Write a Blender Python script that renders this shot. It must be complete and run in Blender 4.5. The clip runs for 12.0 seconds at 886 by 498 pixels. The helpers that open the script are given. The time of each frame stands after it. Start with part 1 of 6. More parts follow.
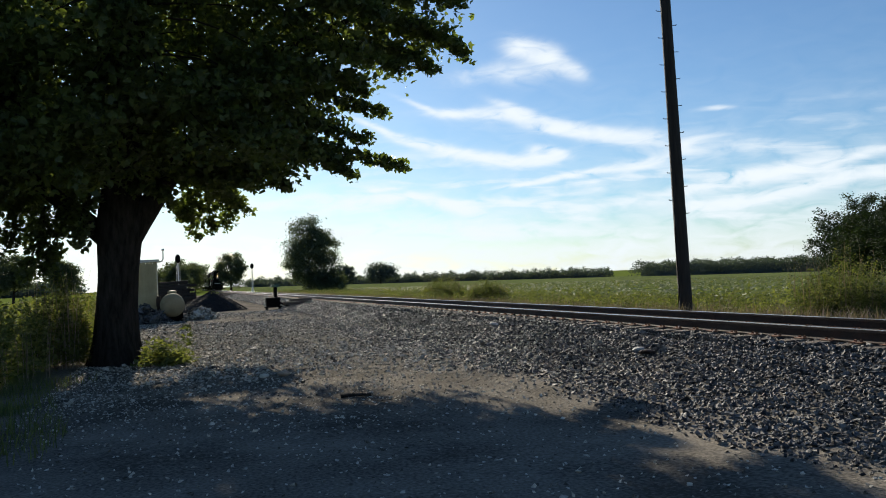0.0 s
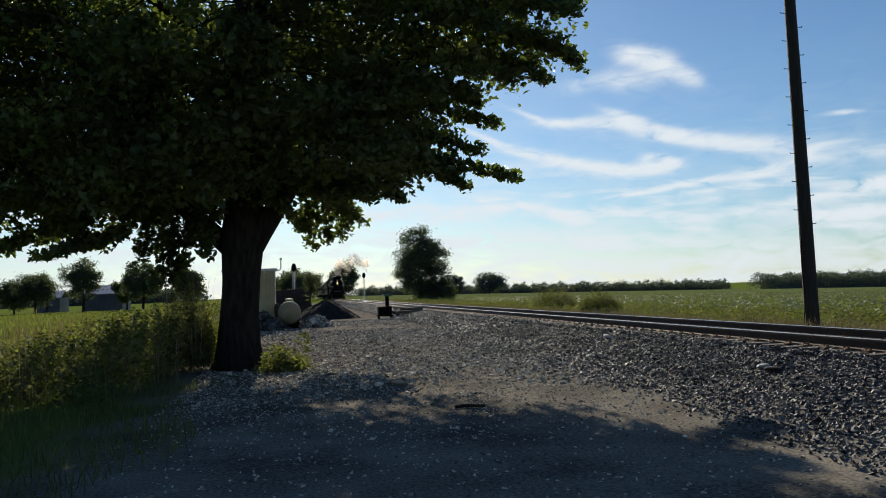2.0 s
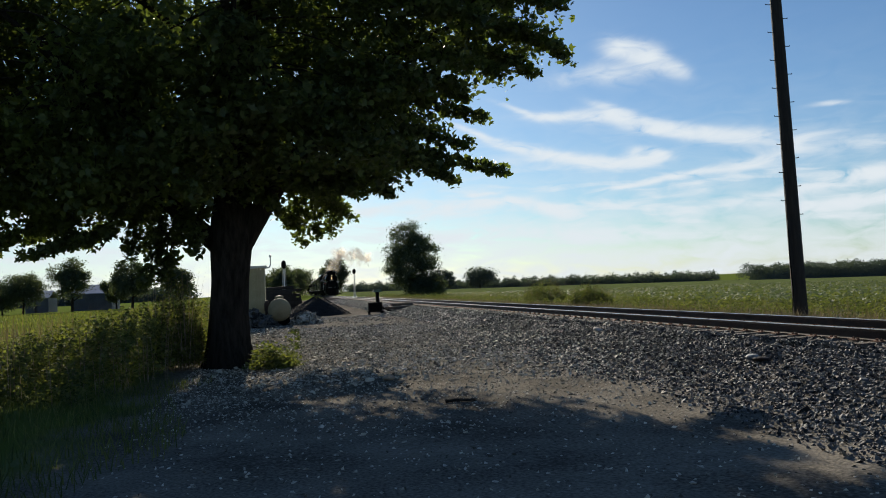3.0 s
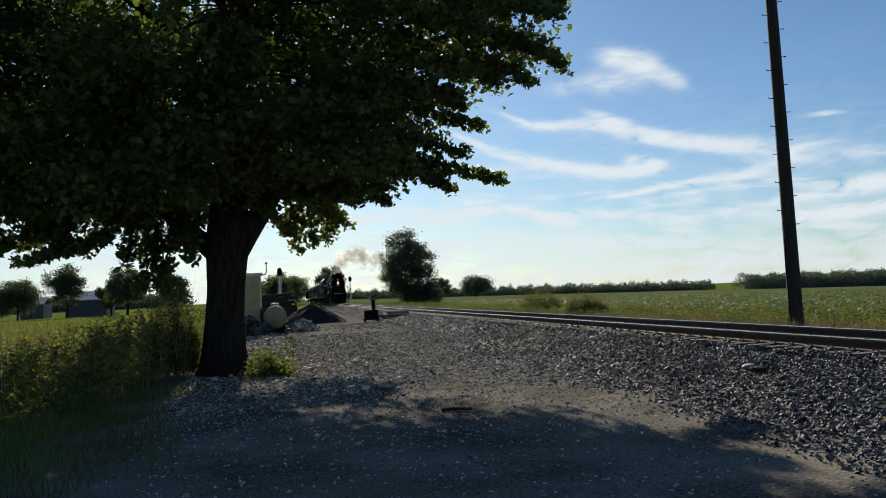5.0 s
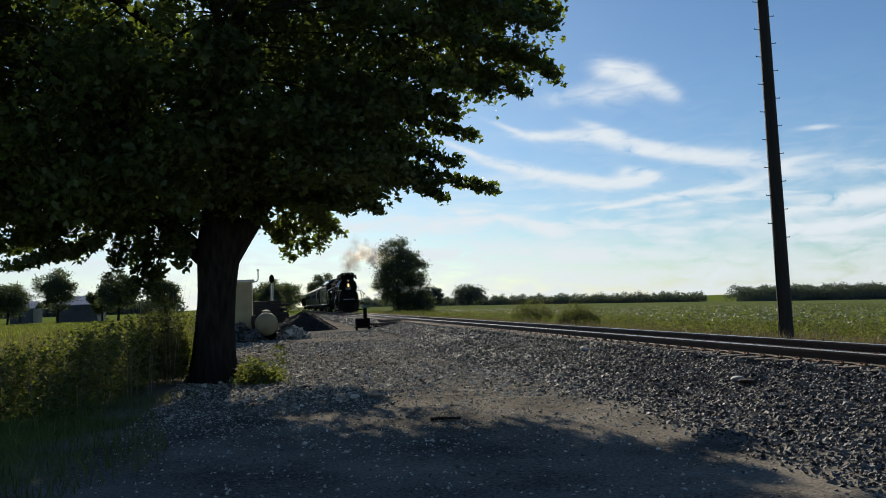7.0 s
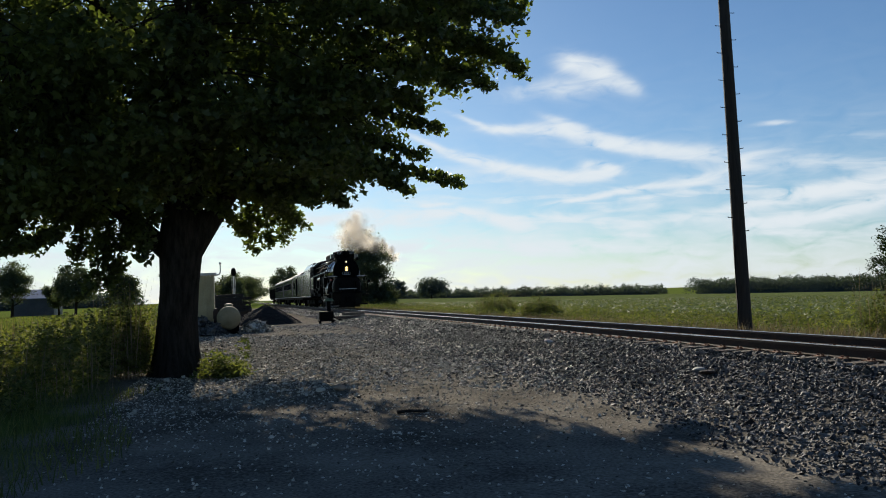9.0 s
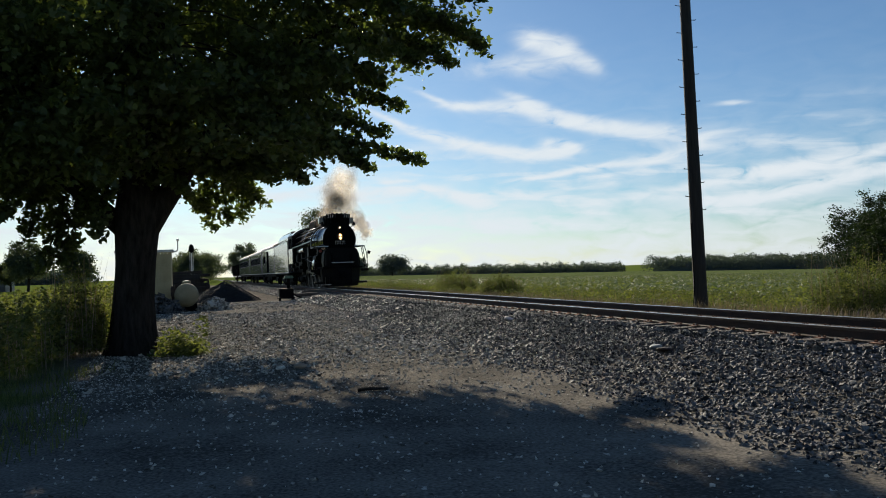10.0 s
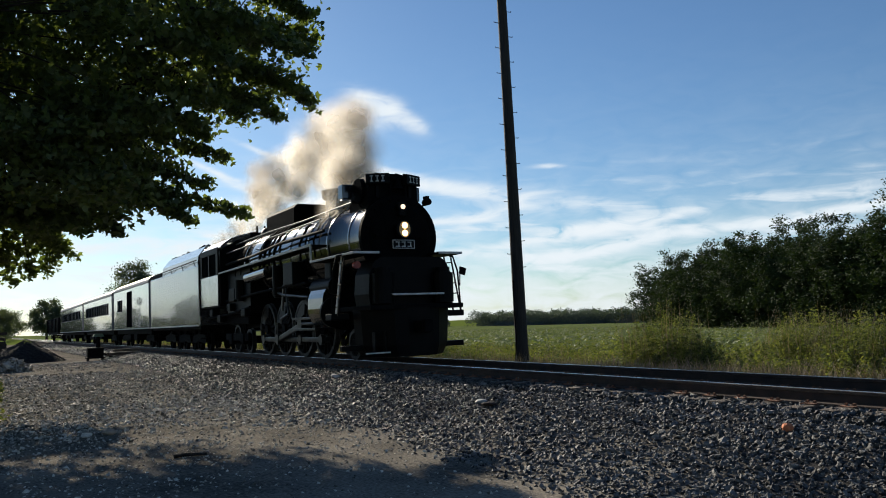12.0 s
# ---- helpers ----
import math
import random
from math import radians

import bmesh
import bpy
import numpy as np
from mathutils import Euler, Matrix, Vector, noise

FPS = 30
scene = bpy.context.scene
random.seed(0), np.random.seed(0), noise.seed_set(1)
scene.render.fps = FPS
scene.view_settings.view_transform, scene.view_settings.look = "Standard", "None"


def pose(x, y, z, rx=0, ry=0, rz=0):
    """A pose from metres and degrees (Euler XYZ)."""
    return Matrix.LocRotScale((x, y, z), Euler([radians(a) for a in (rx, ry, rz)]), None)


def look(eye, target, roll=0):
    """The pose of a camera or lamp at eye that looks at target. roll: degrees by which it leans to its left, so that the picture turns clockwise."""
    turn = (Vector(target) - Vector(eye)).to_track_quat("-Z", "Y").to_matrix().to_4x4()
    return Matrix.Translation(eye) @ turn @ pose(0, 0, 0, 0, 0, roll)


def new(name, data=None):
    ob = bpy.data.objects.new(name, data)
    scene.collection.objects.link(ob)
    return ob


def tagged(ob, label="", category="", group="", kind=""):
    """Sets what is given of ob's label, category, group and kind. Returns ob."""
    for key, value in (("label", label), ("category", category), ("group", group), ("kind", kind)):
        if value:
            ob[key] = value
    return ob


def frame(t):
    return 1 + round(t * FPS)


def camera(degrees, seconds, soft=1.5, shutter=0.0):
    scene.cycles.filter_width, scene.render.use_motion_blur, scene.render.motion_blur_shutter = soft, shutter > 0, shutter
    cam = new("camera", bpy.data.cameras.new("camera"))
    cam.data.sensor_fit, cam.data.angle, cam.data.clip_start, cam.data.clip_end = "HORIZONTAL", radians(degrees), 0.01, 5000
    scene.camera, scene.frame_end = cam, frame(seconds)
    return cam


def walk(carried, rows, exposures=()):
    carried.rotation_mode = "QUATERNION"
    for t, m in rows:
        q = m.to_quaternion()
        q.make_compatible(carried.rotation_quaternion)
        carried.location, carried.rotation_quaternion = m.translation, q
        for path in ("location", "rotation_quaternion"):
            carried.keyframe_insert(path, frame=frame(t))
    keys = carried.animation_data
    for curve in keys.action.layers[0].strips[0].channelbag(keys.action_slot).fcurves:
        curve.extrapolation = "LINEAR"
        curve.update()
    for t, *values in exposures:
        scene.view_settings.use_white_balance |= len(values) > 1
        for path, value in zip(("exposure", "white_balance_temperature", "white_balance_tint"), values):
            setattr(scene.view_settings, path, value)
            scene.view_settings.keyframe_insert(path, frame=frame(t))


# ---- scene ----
cam = camera(56.32, 12.0, soft=1.0)
PATH = [  # seconds, x, y, z, pitch, roll, yaw
    (0.0, 0.017, -0.059, 1.574, 1.86, 2.65, -17.87),
    (0.5, -0.125, -0.045, 1.588, 1.79, 2.89, -12.80),
    (1.0, -0.169, -0.054, 1.594, 1.75, 2.90, -12.44),
    (1.5, -0.108, -0.032, 1.591, 2.68, 2.45, -11.29),
    (2.0, -0.053, -0.017, 1.590, 2.87, 2.09, -10.36),
    (2.5, -0.032, -0.022, 1.584, 2.48, 2.55, -10.74),
    (4.5, -0.061, -0.015, 1.591, 2.90, 2.98, -11.32),
    (5.0, -0.043, 0.001, 1.590, 3.04, 2.58, -11.30),
    (5.5, 0.000, 0.000, 1.600, 3.30, 2.30, -11.20),
    (6.0, 0.028, -0.007, 1.598, 3.52, 2.03, -11.41),
    (6.5, 0.018, -0.016, 1.599, 3.76, 1.93, -11.56),
    (7.0, -0.015, -0.021, 1.592, 3.63, 1.94, -11.82),
    (9.0, -0.066, -0.033, 1.595, 3.06, 2.05, -14.36),
    (9.5, -0.077, -0.056, 1.602, 2.63, 2.07, -14.89),
    (10.0, -0.066, -0.019, 1.610, 1.38, 1.96, -17.08),
    (10.5, -0.064, -0.002, 1.619, 1.27, 1.86, -19.13),
    (11.0, -0.056, 0.017, 1.627, 2.35, 1.86, -21.06),
    (11.5, -0.050, 0.018, 1.635, 3.55, 2.04, -24.35),
    (12.0, -0.059, 0.047, 1.625, 4.78, 2.28, -29.03),
]
walk(cam, [(t, pose(x, y, z, 90 + p, r, w)) for t, x, y, z, p, r, w in PATH], exposures=[(0.0, 0.62), (0.5, 0.45), (1.0, 0.38), (10.5, 0.38), (11.5, 0.45), (12.0, 0.52)])

# ---- sky, sun and exposure ----
SUN_AZ, SUN_EL = 0.0, 23.0  # degrees right of +y, and up
scene.cycles.transparent_max_bounces = 40


def math_node(tree, op, a, b=None, c=None):
    n = tree.nodes.new("ShaderNodeMath")
    n.operation = op
    for i, v in enumerate((a, b, c)):
        if v is None:
            continue
        if isinstance(v, (int, float)):
            n.inputs[i].default_value = v
        else:
            tree.links.new(v, n.inputs[i])
    return n.outputs[0]


def make_world():
    w = bpy.data.worlds.new("sky")
    scene.world = w
    w.use_nodes = True
    tr = w.node_tree
    tr.nodes.clear()
    out = tr.nodes.new("ShaderNodeOutputWorld")
    bg = tr.nodes.new("ShaderNodeBackground")
    sky = tr.nodes.new("ShaderNodeTexSky")
    sky.sky_type, sky.sun_disc = "NISHITA", False
    sky.sun_elevation, sky.sun_rotation = radians(SUN_EL), radians(SUN_AZ)
    sky.air_density, sky.dust_density, sky.ozone_density = 1.0, 0.25, 2.5
    co = tr.nodes.new("ShaderNodeTexCoord")
    sep = tr.nodes.new("ShaderNodeSeparateXYZ")
    tr.links.new(co.outputs["Generated"], sep.inputs[0])
    x, y, z = sep.outputs
    az = math_node(tr, "MULTIPLY", math_node(tr, "ARCTAN2", x, y), 180 / math.pi)
    el = math_node(tr, "MULTIPLY", math_node(tr, "ARCSINE", z), 180 / math.pi)
    # slow warp so that the streaks curl
    com = tr.nodes.new("ShaderNodeCombineXYZ")
    tr.links.new(math_node(tr, "MULTIPLY", az, 0.13), com.inputs[0])
    tr.links.new(math_node(tr, "MULTIPLY", el, 0.36), com.inputs[1])
    wn = tr.nodes.new("ShaderNodeTexNoise")
    wn.inputs["Scale"].default_value, wn.inputs["Detail"].default_value = 1.3, 5.0
    tr.links.new(com.outputs[0], wn.inputs["Vector"])
    wsep = tr.nodes.new("ShaderNodeSeparateColor")
    tr.links.new(wn.outputs["Color"], wsep.inputs[0])
    azw = math_node(tr, "MULTIPLY_ADD", wsep.outputs[0], 1.6, math_node(tr, "SUBTRACT", az, 0.8))
    elw = math_node(tr, "MULTIPLY_ADD", wsep.outputs[1], 0.7, math_node(tr, "SUBTRACT", el, 0.35))
    total = None
    for a0, e0, la, le, tilt, s in (link for streak in STREAKS for link in along(streak)):
        c, sn = math.cos(radians(tilt)), math.sin(radians(tilt))
        da, de = math_node(tr, "SUBTRACT", azw, a0), math_node(tr, "SUBTRACT", elw, e0)
        u = math_node(tr, "ADD", math_node(tr, "MULTIPLY", da, c / la), math_node(tr, "MULTIPLY", de, sn / la))
        v = math_node(tr, "SUBTRACT", math_node(tr, "MULTIPLY", de, c / le), math_node(tr, "MULTIPLY", da, sn / le))
        q = math_node(tr, "ADD", math_node(tr, "MULTIPLY", u, u), math_node(tr, "MULTIPLY", v, v))
        g = math_node(tr, "MULTIPLY", math_node(tr, "EXPONENT", math_node(tr, "MULTIPLY", q, -1.0)), s)
        total = g if total is None else math_node(tr, "ADD", total, g)
    fine = tr.nodes.new("ShaderNodeTexNoise")
    fine.inputs["Scale"].default_value, fine.inputs["Detail"].default_value, fine.inputs["Distortion"].default_value = 3.2, 8.0, 0.8
    tr.links.new(com.outputs[0], fine.inputs["Vector"])
    fr = math_node(tr, "MAXIMUM", math_node(tr, "MULTIPLY_ADD", fine.outputs["Fac"], 4.2, -1.15), 0.0)
    # thin veil low over the horizon
    veil = math_node(tr, "MULTIPLY", math_node(tr, "EXPONENT", math_node(tr, "MULTIPLY", math_node(tr, "MAXIMUM", el, 0.0), -0.32)), 0.85)
    # thin broken wisps over the lower sky
    wc = tr.nodes.new("ShaderNodeCombineXYZ")
    tr.links.new(math_node(tr, "MULTIPLY", math_node(tr, "MULTIPLY_ADD", el, 1.5, az), 0.11), wc.inputs[0])
    tr.links.new(math_node(tr, "MULTIPLY", elw, 0.95), wc.inputs[1])
    wt = tr.nodes.new("ShaderNodeTexNoise")
    wt.inputs["Scale"].default_value, wt.inputs["Detail"].default_value, wt.inputs["Distortion"].default_value = 1.0, 7.0, 0.6
    tr.links.new(wc.outputs[0], wt.inputs["Vector"])
    wisp = math_node(tr, "MAXIMUM", math_node(tr, "MULTIPLY_ADD", wt.outputs["Fac"], 4.0, -2.0), 0.0)
    high = math_node(tr, "MULTIPLY", math_node(tr, "SUBTRACT", el, 4.5), 0.3)
    wisp = math_node(tr, "MULTIPLY", wisp, math_node(tr, "EXPONENT", math_node(tr, "MULTIPLY", math_node(tr, "MULTIPLY", high, high), -1.0)))
    total = math_node(tr, "ADD", math_node(tr, "MULTIPLY", total, 1.25), math_node(tr, "MULTIPLY", wisp, 1.0))
    cover = math_node(tr, "MULTIPLY", math_node(tr, "ADD", total, veil), fr)
    cover = math_node(tr, "SUBTRACT", 1.0, math_node(tr, "EXPONENT", math_node(tr, "MULTIPLY", cover, -1.6)))
    mixn = tr.nodes.new("ShaderNodeMix")
    mixn.data_type = "RGBA"
    tr.links.new(cover, mixn.inputs["Factor"])
    tint = tr.nodes.new("ShaderNodeMix")
    tint.data_type, tint.blend_type = "RGBA", "MULTIPLY"
    tint.inputs["Factor"].default_value = 1.0
    tint.inputs["B"].default_value = SKY_TINT
    tr.links.new(sky.outputs[0], tint.inputs["A"])
    tr.links.new(tint.outputs["Result"], mixn.inputs["A"])
    mixn.inputs["B"].default_value = CLOUD_RGB
    tr.links.new(mixn.outputs["Result"], bg.inputs["Color"])
    bg.inputs["Strength"].default_value = 0.06
    tr.links.new(bg.outputs[0], out.inputs[0])


SKY_TINT = (0.72, 0.92, 1.1, 1)
CLOUD_RGB = (9.8, 10.6, 11.2, 1)
STREAKS = [  # lines of cloud: azimuth, elevation, half width, strength
    [(23.3, 15.3, 0.5, 0.7), (24.7, 14.8, 0.75, 1.1), (26.2, 14.0, 0.55, 0.9), (28.0, 13.1, 0.35, 0.35)],
    [(19.5, 13.4, 0.5, 0.16), (22.5, 13.7, 0.6, 0.3), (25.0, 13.3, 0.6, 0.4)],
    [(15.9, 12.1, 0.14, 0.35), (17.8, 11.15, 0.2, 0.6), (20.5, 10.95, 0.3, 1.0), (23.2, 10.8, 0.42, 1.1), (25.6, 9.9, 0.38, 1.05), (27.6, 9.45, 0.36, 0.9), (30.2, 8.8, 0.42, 0.75), (33.4, 8.2, 0.6, 0.5), (37.5, 7.6, 0.7, 0.3)],
    [(22.3, 11.7, 0.3, 0.4), (24.2, 10.9, 0.3, 0.5)],
    [(13.2, 10.7, 0.16, 0.6), (15.6, 9.5, 0.26, 0.95), (18.3, 8.7, 0.36, 1.05), (20.6, 8.05, 0.38, 0.95), (23.1, 7.65, 0.36, 1.1), (25.3, 7.65, 0.36, 1.2), (26.6, 7.85, 0.26, 0.9)],
    [(26.5, 8.0, 0.22, 0.8), (25.1, 8.4, 0.26, 0.75), (24.0, 8.2, 0.25, 0.4)],
    [(22.0, 5.9, 0.1, 0.8), (24.8, 6.2, 0.16, 1.1), (27.4, 6.5, 0.18, 1.1), (30.4, 6.65, 0.28, 0.85), (32.6, 7.0, 0.5, 0.6), (35.0, 7.8, 0.6, 0.35)],
    [(33.5, 4.8, 0.2, 0.6), (36.0, 5.2, 0.4, 0.95), (38.8, 5.5, 0.5, 1.0), (42.0, 5.8, 0.45, 0.8), (45.5, 6.3, 0.3, 0.5)],
    [(35.0, 3.8, 0.35, 0.7), (39.5, 4.2, 0.45, 0.8), (45.0, 5.0, 0.3, 0.8), (52.0, 5.5, 0.28, 1.0), (57.0, 6.1, 0.3, 1.0), (63.0, 6.8, 0.4, 0.7)],
    [(30.0, 4.6, 0.4, 0.5), (34.0, 4.4, 0.4, 0.5)],
    [(9.5, 5.6, 0.3, 0.7), (12.0, 5.4, 0.32, 1.0), (15.6, 5.5, 0.24, 0.8), (18.4, 4.8, 0.42, 1.0), (21.0, 4.1, 0.4, 0.7)],
    [(13.2, 6.1, 0.12, 0.8), (14.8, 6.1, 0.1, 0.6)],
    [(-1.0, 4.9, 0.3, 0.6), (3.0, 5.5, 0.35, 0.9), (6.0, 5.3, 0.3, 0.8), (9.0, 5.9, 0.2, 0.6)],
    [(36.1, 10.15, 0.12, 0.55), (37.4, 10.1, 0.12, 0.6)],
    [(7.0, 3.4, 0.5, 0.5), (15.0, 3.3, 0.5, 0.6), (24.0, 2.8, 0.5, 0.5)],
    [(-18.0, 6.0, 0.5, 0.6), (-9.0, 5.0, 0.5, 0.7), (-3.0, 3.7, 0.5, 0.6)],
]


def along(streak):
    """The links of one streak, each as azimuth, elevation, half length, half width, tilt, strength."""
    for (a0, e0, w0, s0), (a1, e1, w1, s1) in zip(streak[:-1], streak[1:]):
        yield (a0 + a1) / 2, (e0 + e1) / 2, 0.66 * math.hypot(a1 - a0, e1 - e0), (w0 + w1) / 2, math.degrees(math.atan2(e1 - e0, a1 - a0)), (s0 + s1) / 2


make_world()
sun_data = bpy.data.lights.new("sun", "SUN")
sun_data.energy, sun_data.angle, sun_data.color = 5.0, radians(0.53), (1.0, 0.9, 0.74)
sun = new("sun", sun_data)
_e, _a = radians(SUN_EL), radians(SUN_AZ)
sun.matrix_world = look((0, 0, 0), (-math.sin(_a) * math.cos(_e), -math.cos(_a) * math.cos(_e), -math.sin(_e)))

# ---- materials ----
def mat(name, c1, c2, scale=4.0, rough=0.8, metal=0.0, bump=0.3, bscale=None, fine=0.25, coat=0.0, trans=0.0, vary=0.0, spec=0.5, stretch=None, island=False):
    """Two scales of colour variation and a bump, in the object's own metres."""
    m = bpy.data.materials.new(name)
    m.use_nodes = True
    tr = m.node_tree
    b = tr.nodes["Principled BSDF"]
    co = tr.nodes.new("ShaderNodeTexCoord")
    src = co.outputs["Object"]
    if stretch:
        mp = tr.nodes.new("ShaderNodeMapping")
        mp.inputs["Scale"].default_value = stretch
        tr.links.new(src, mp.inputs[0])
        src = mp.outputs[0]
    n1, n2 = tr.nodes.new("ShaderNodeTexNoise"), tr.nodes.new("ShaderNodeTexNoise")
    for n, s, d in ((n1, scale, 5), (n2, bscale or scale * 9, 4)):
        n.inputs["Scale"].default_value, n.inputs["Detail"].default_value = s, d
        tr.links.new(src, n.inputs["Vector"])
    f = math_node(tr, "MULTIPLY_ADD", math_node(tr, "SUBTRACT", n1.outputs["Fac"], 0.5), 2.2, 0.5)
    f = math_node(tr, "ADD", f, math_node(tr, "MULTIPLY", math_node(tr, "SUBTRACT", n2.outputs["Fac"], 0.5), fine * 4))
    if vary:
        if island:
            rnd = tr.nodes.new("ShaderNodeNewGeometry").outputs["Random Per Island"]
        else:
            rnd = tr.nodes.new("ShaderNodeObjectInfo").outputs["Random"]
        f = math_node(tr, "ADD", f, math_node(tr, "MULTIPLY", math_node(tr, "SUBTRACT", rnd, 0.5), vary * 2))
    mx = tr.nodes.new("ShaderNodeMix")
    mx.data_type = "RGBA"
    mx.clamp_factor = True
    tr.links.new(f, mx.inputs["Factor"])
    mx.inputs["A"].default_value, mx.inputs["B"].default_value = (*c1, 1), (*c2, 1)
    tr.links.new(mx.outputs["Result"], b.inputs["Base Color"])
    r = math_node(tr, "MULTIPLY_ADD", n2.outputs["Fac"], 0.25, rough - 0.12)
    tr.links.new(r, b.inputs["Roughness"])
    b.inputs["Metallic"].default_value = metal
    b.inputs["Coat Weight"].default_value = coat
    b.inputs["Specular IOR Level"].default_value = spec
    if bump:
        bp = tr.nodes.new("ShaderNodeBump")
        bp.inputs["Strength"].default_value, bp.inputs["Distance"].default_value = bump, 0.02
        tr.links.new(n2.outputs["Fac"], bp.inputs["Height"])
        tr.links.new(bp.outputs[0], b.inputs["Normal"])
    if trans:
        out = tr.nodes["Material Output"]
        tl = tr.nodes.new("ShaderNodeBsdfTranslucent")
        hs = tr.nodes.new("ShaderNodeMix")
        hs.data_type, hs.blend_type = "RGBA", "MULTIPLY"
        hs.inputs["Factor"].default_value = 1.0
        hs.inputs["B"].default_value = (2.0, 2.0, 0.7, 1)
        tr.links.new(mx.outputs["Result"], hs.inputs["A"])
        tr.links.new(hs.outputs["Result"], tl.inputs["Color"])
        ms = tr.nodes.new("ShaderNodeMixShader")
        ms.inputs[0].default_value = trans
        tr.links.new(b.outputs[0], ms.inputs[1])
        tr.links.new(tl.outputs[0], ms.inputs[2])
        tr.links.new(ms.outputs[0], out.inputs[0])
    return m


def glow(name, rgb, strength):
    m = bpy.data.materials.new(name)
    m.use_nodes = True
    b = m.node_tree.nodes["Principled BSDF"]
    b.inputs["Base Color"].default_value = (*rgb, 1)
    b.inputs["Emission Color"].default_value = (*rgb, 1)
    b.inputs["Emission Strength"].default_value = strength
    return m


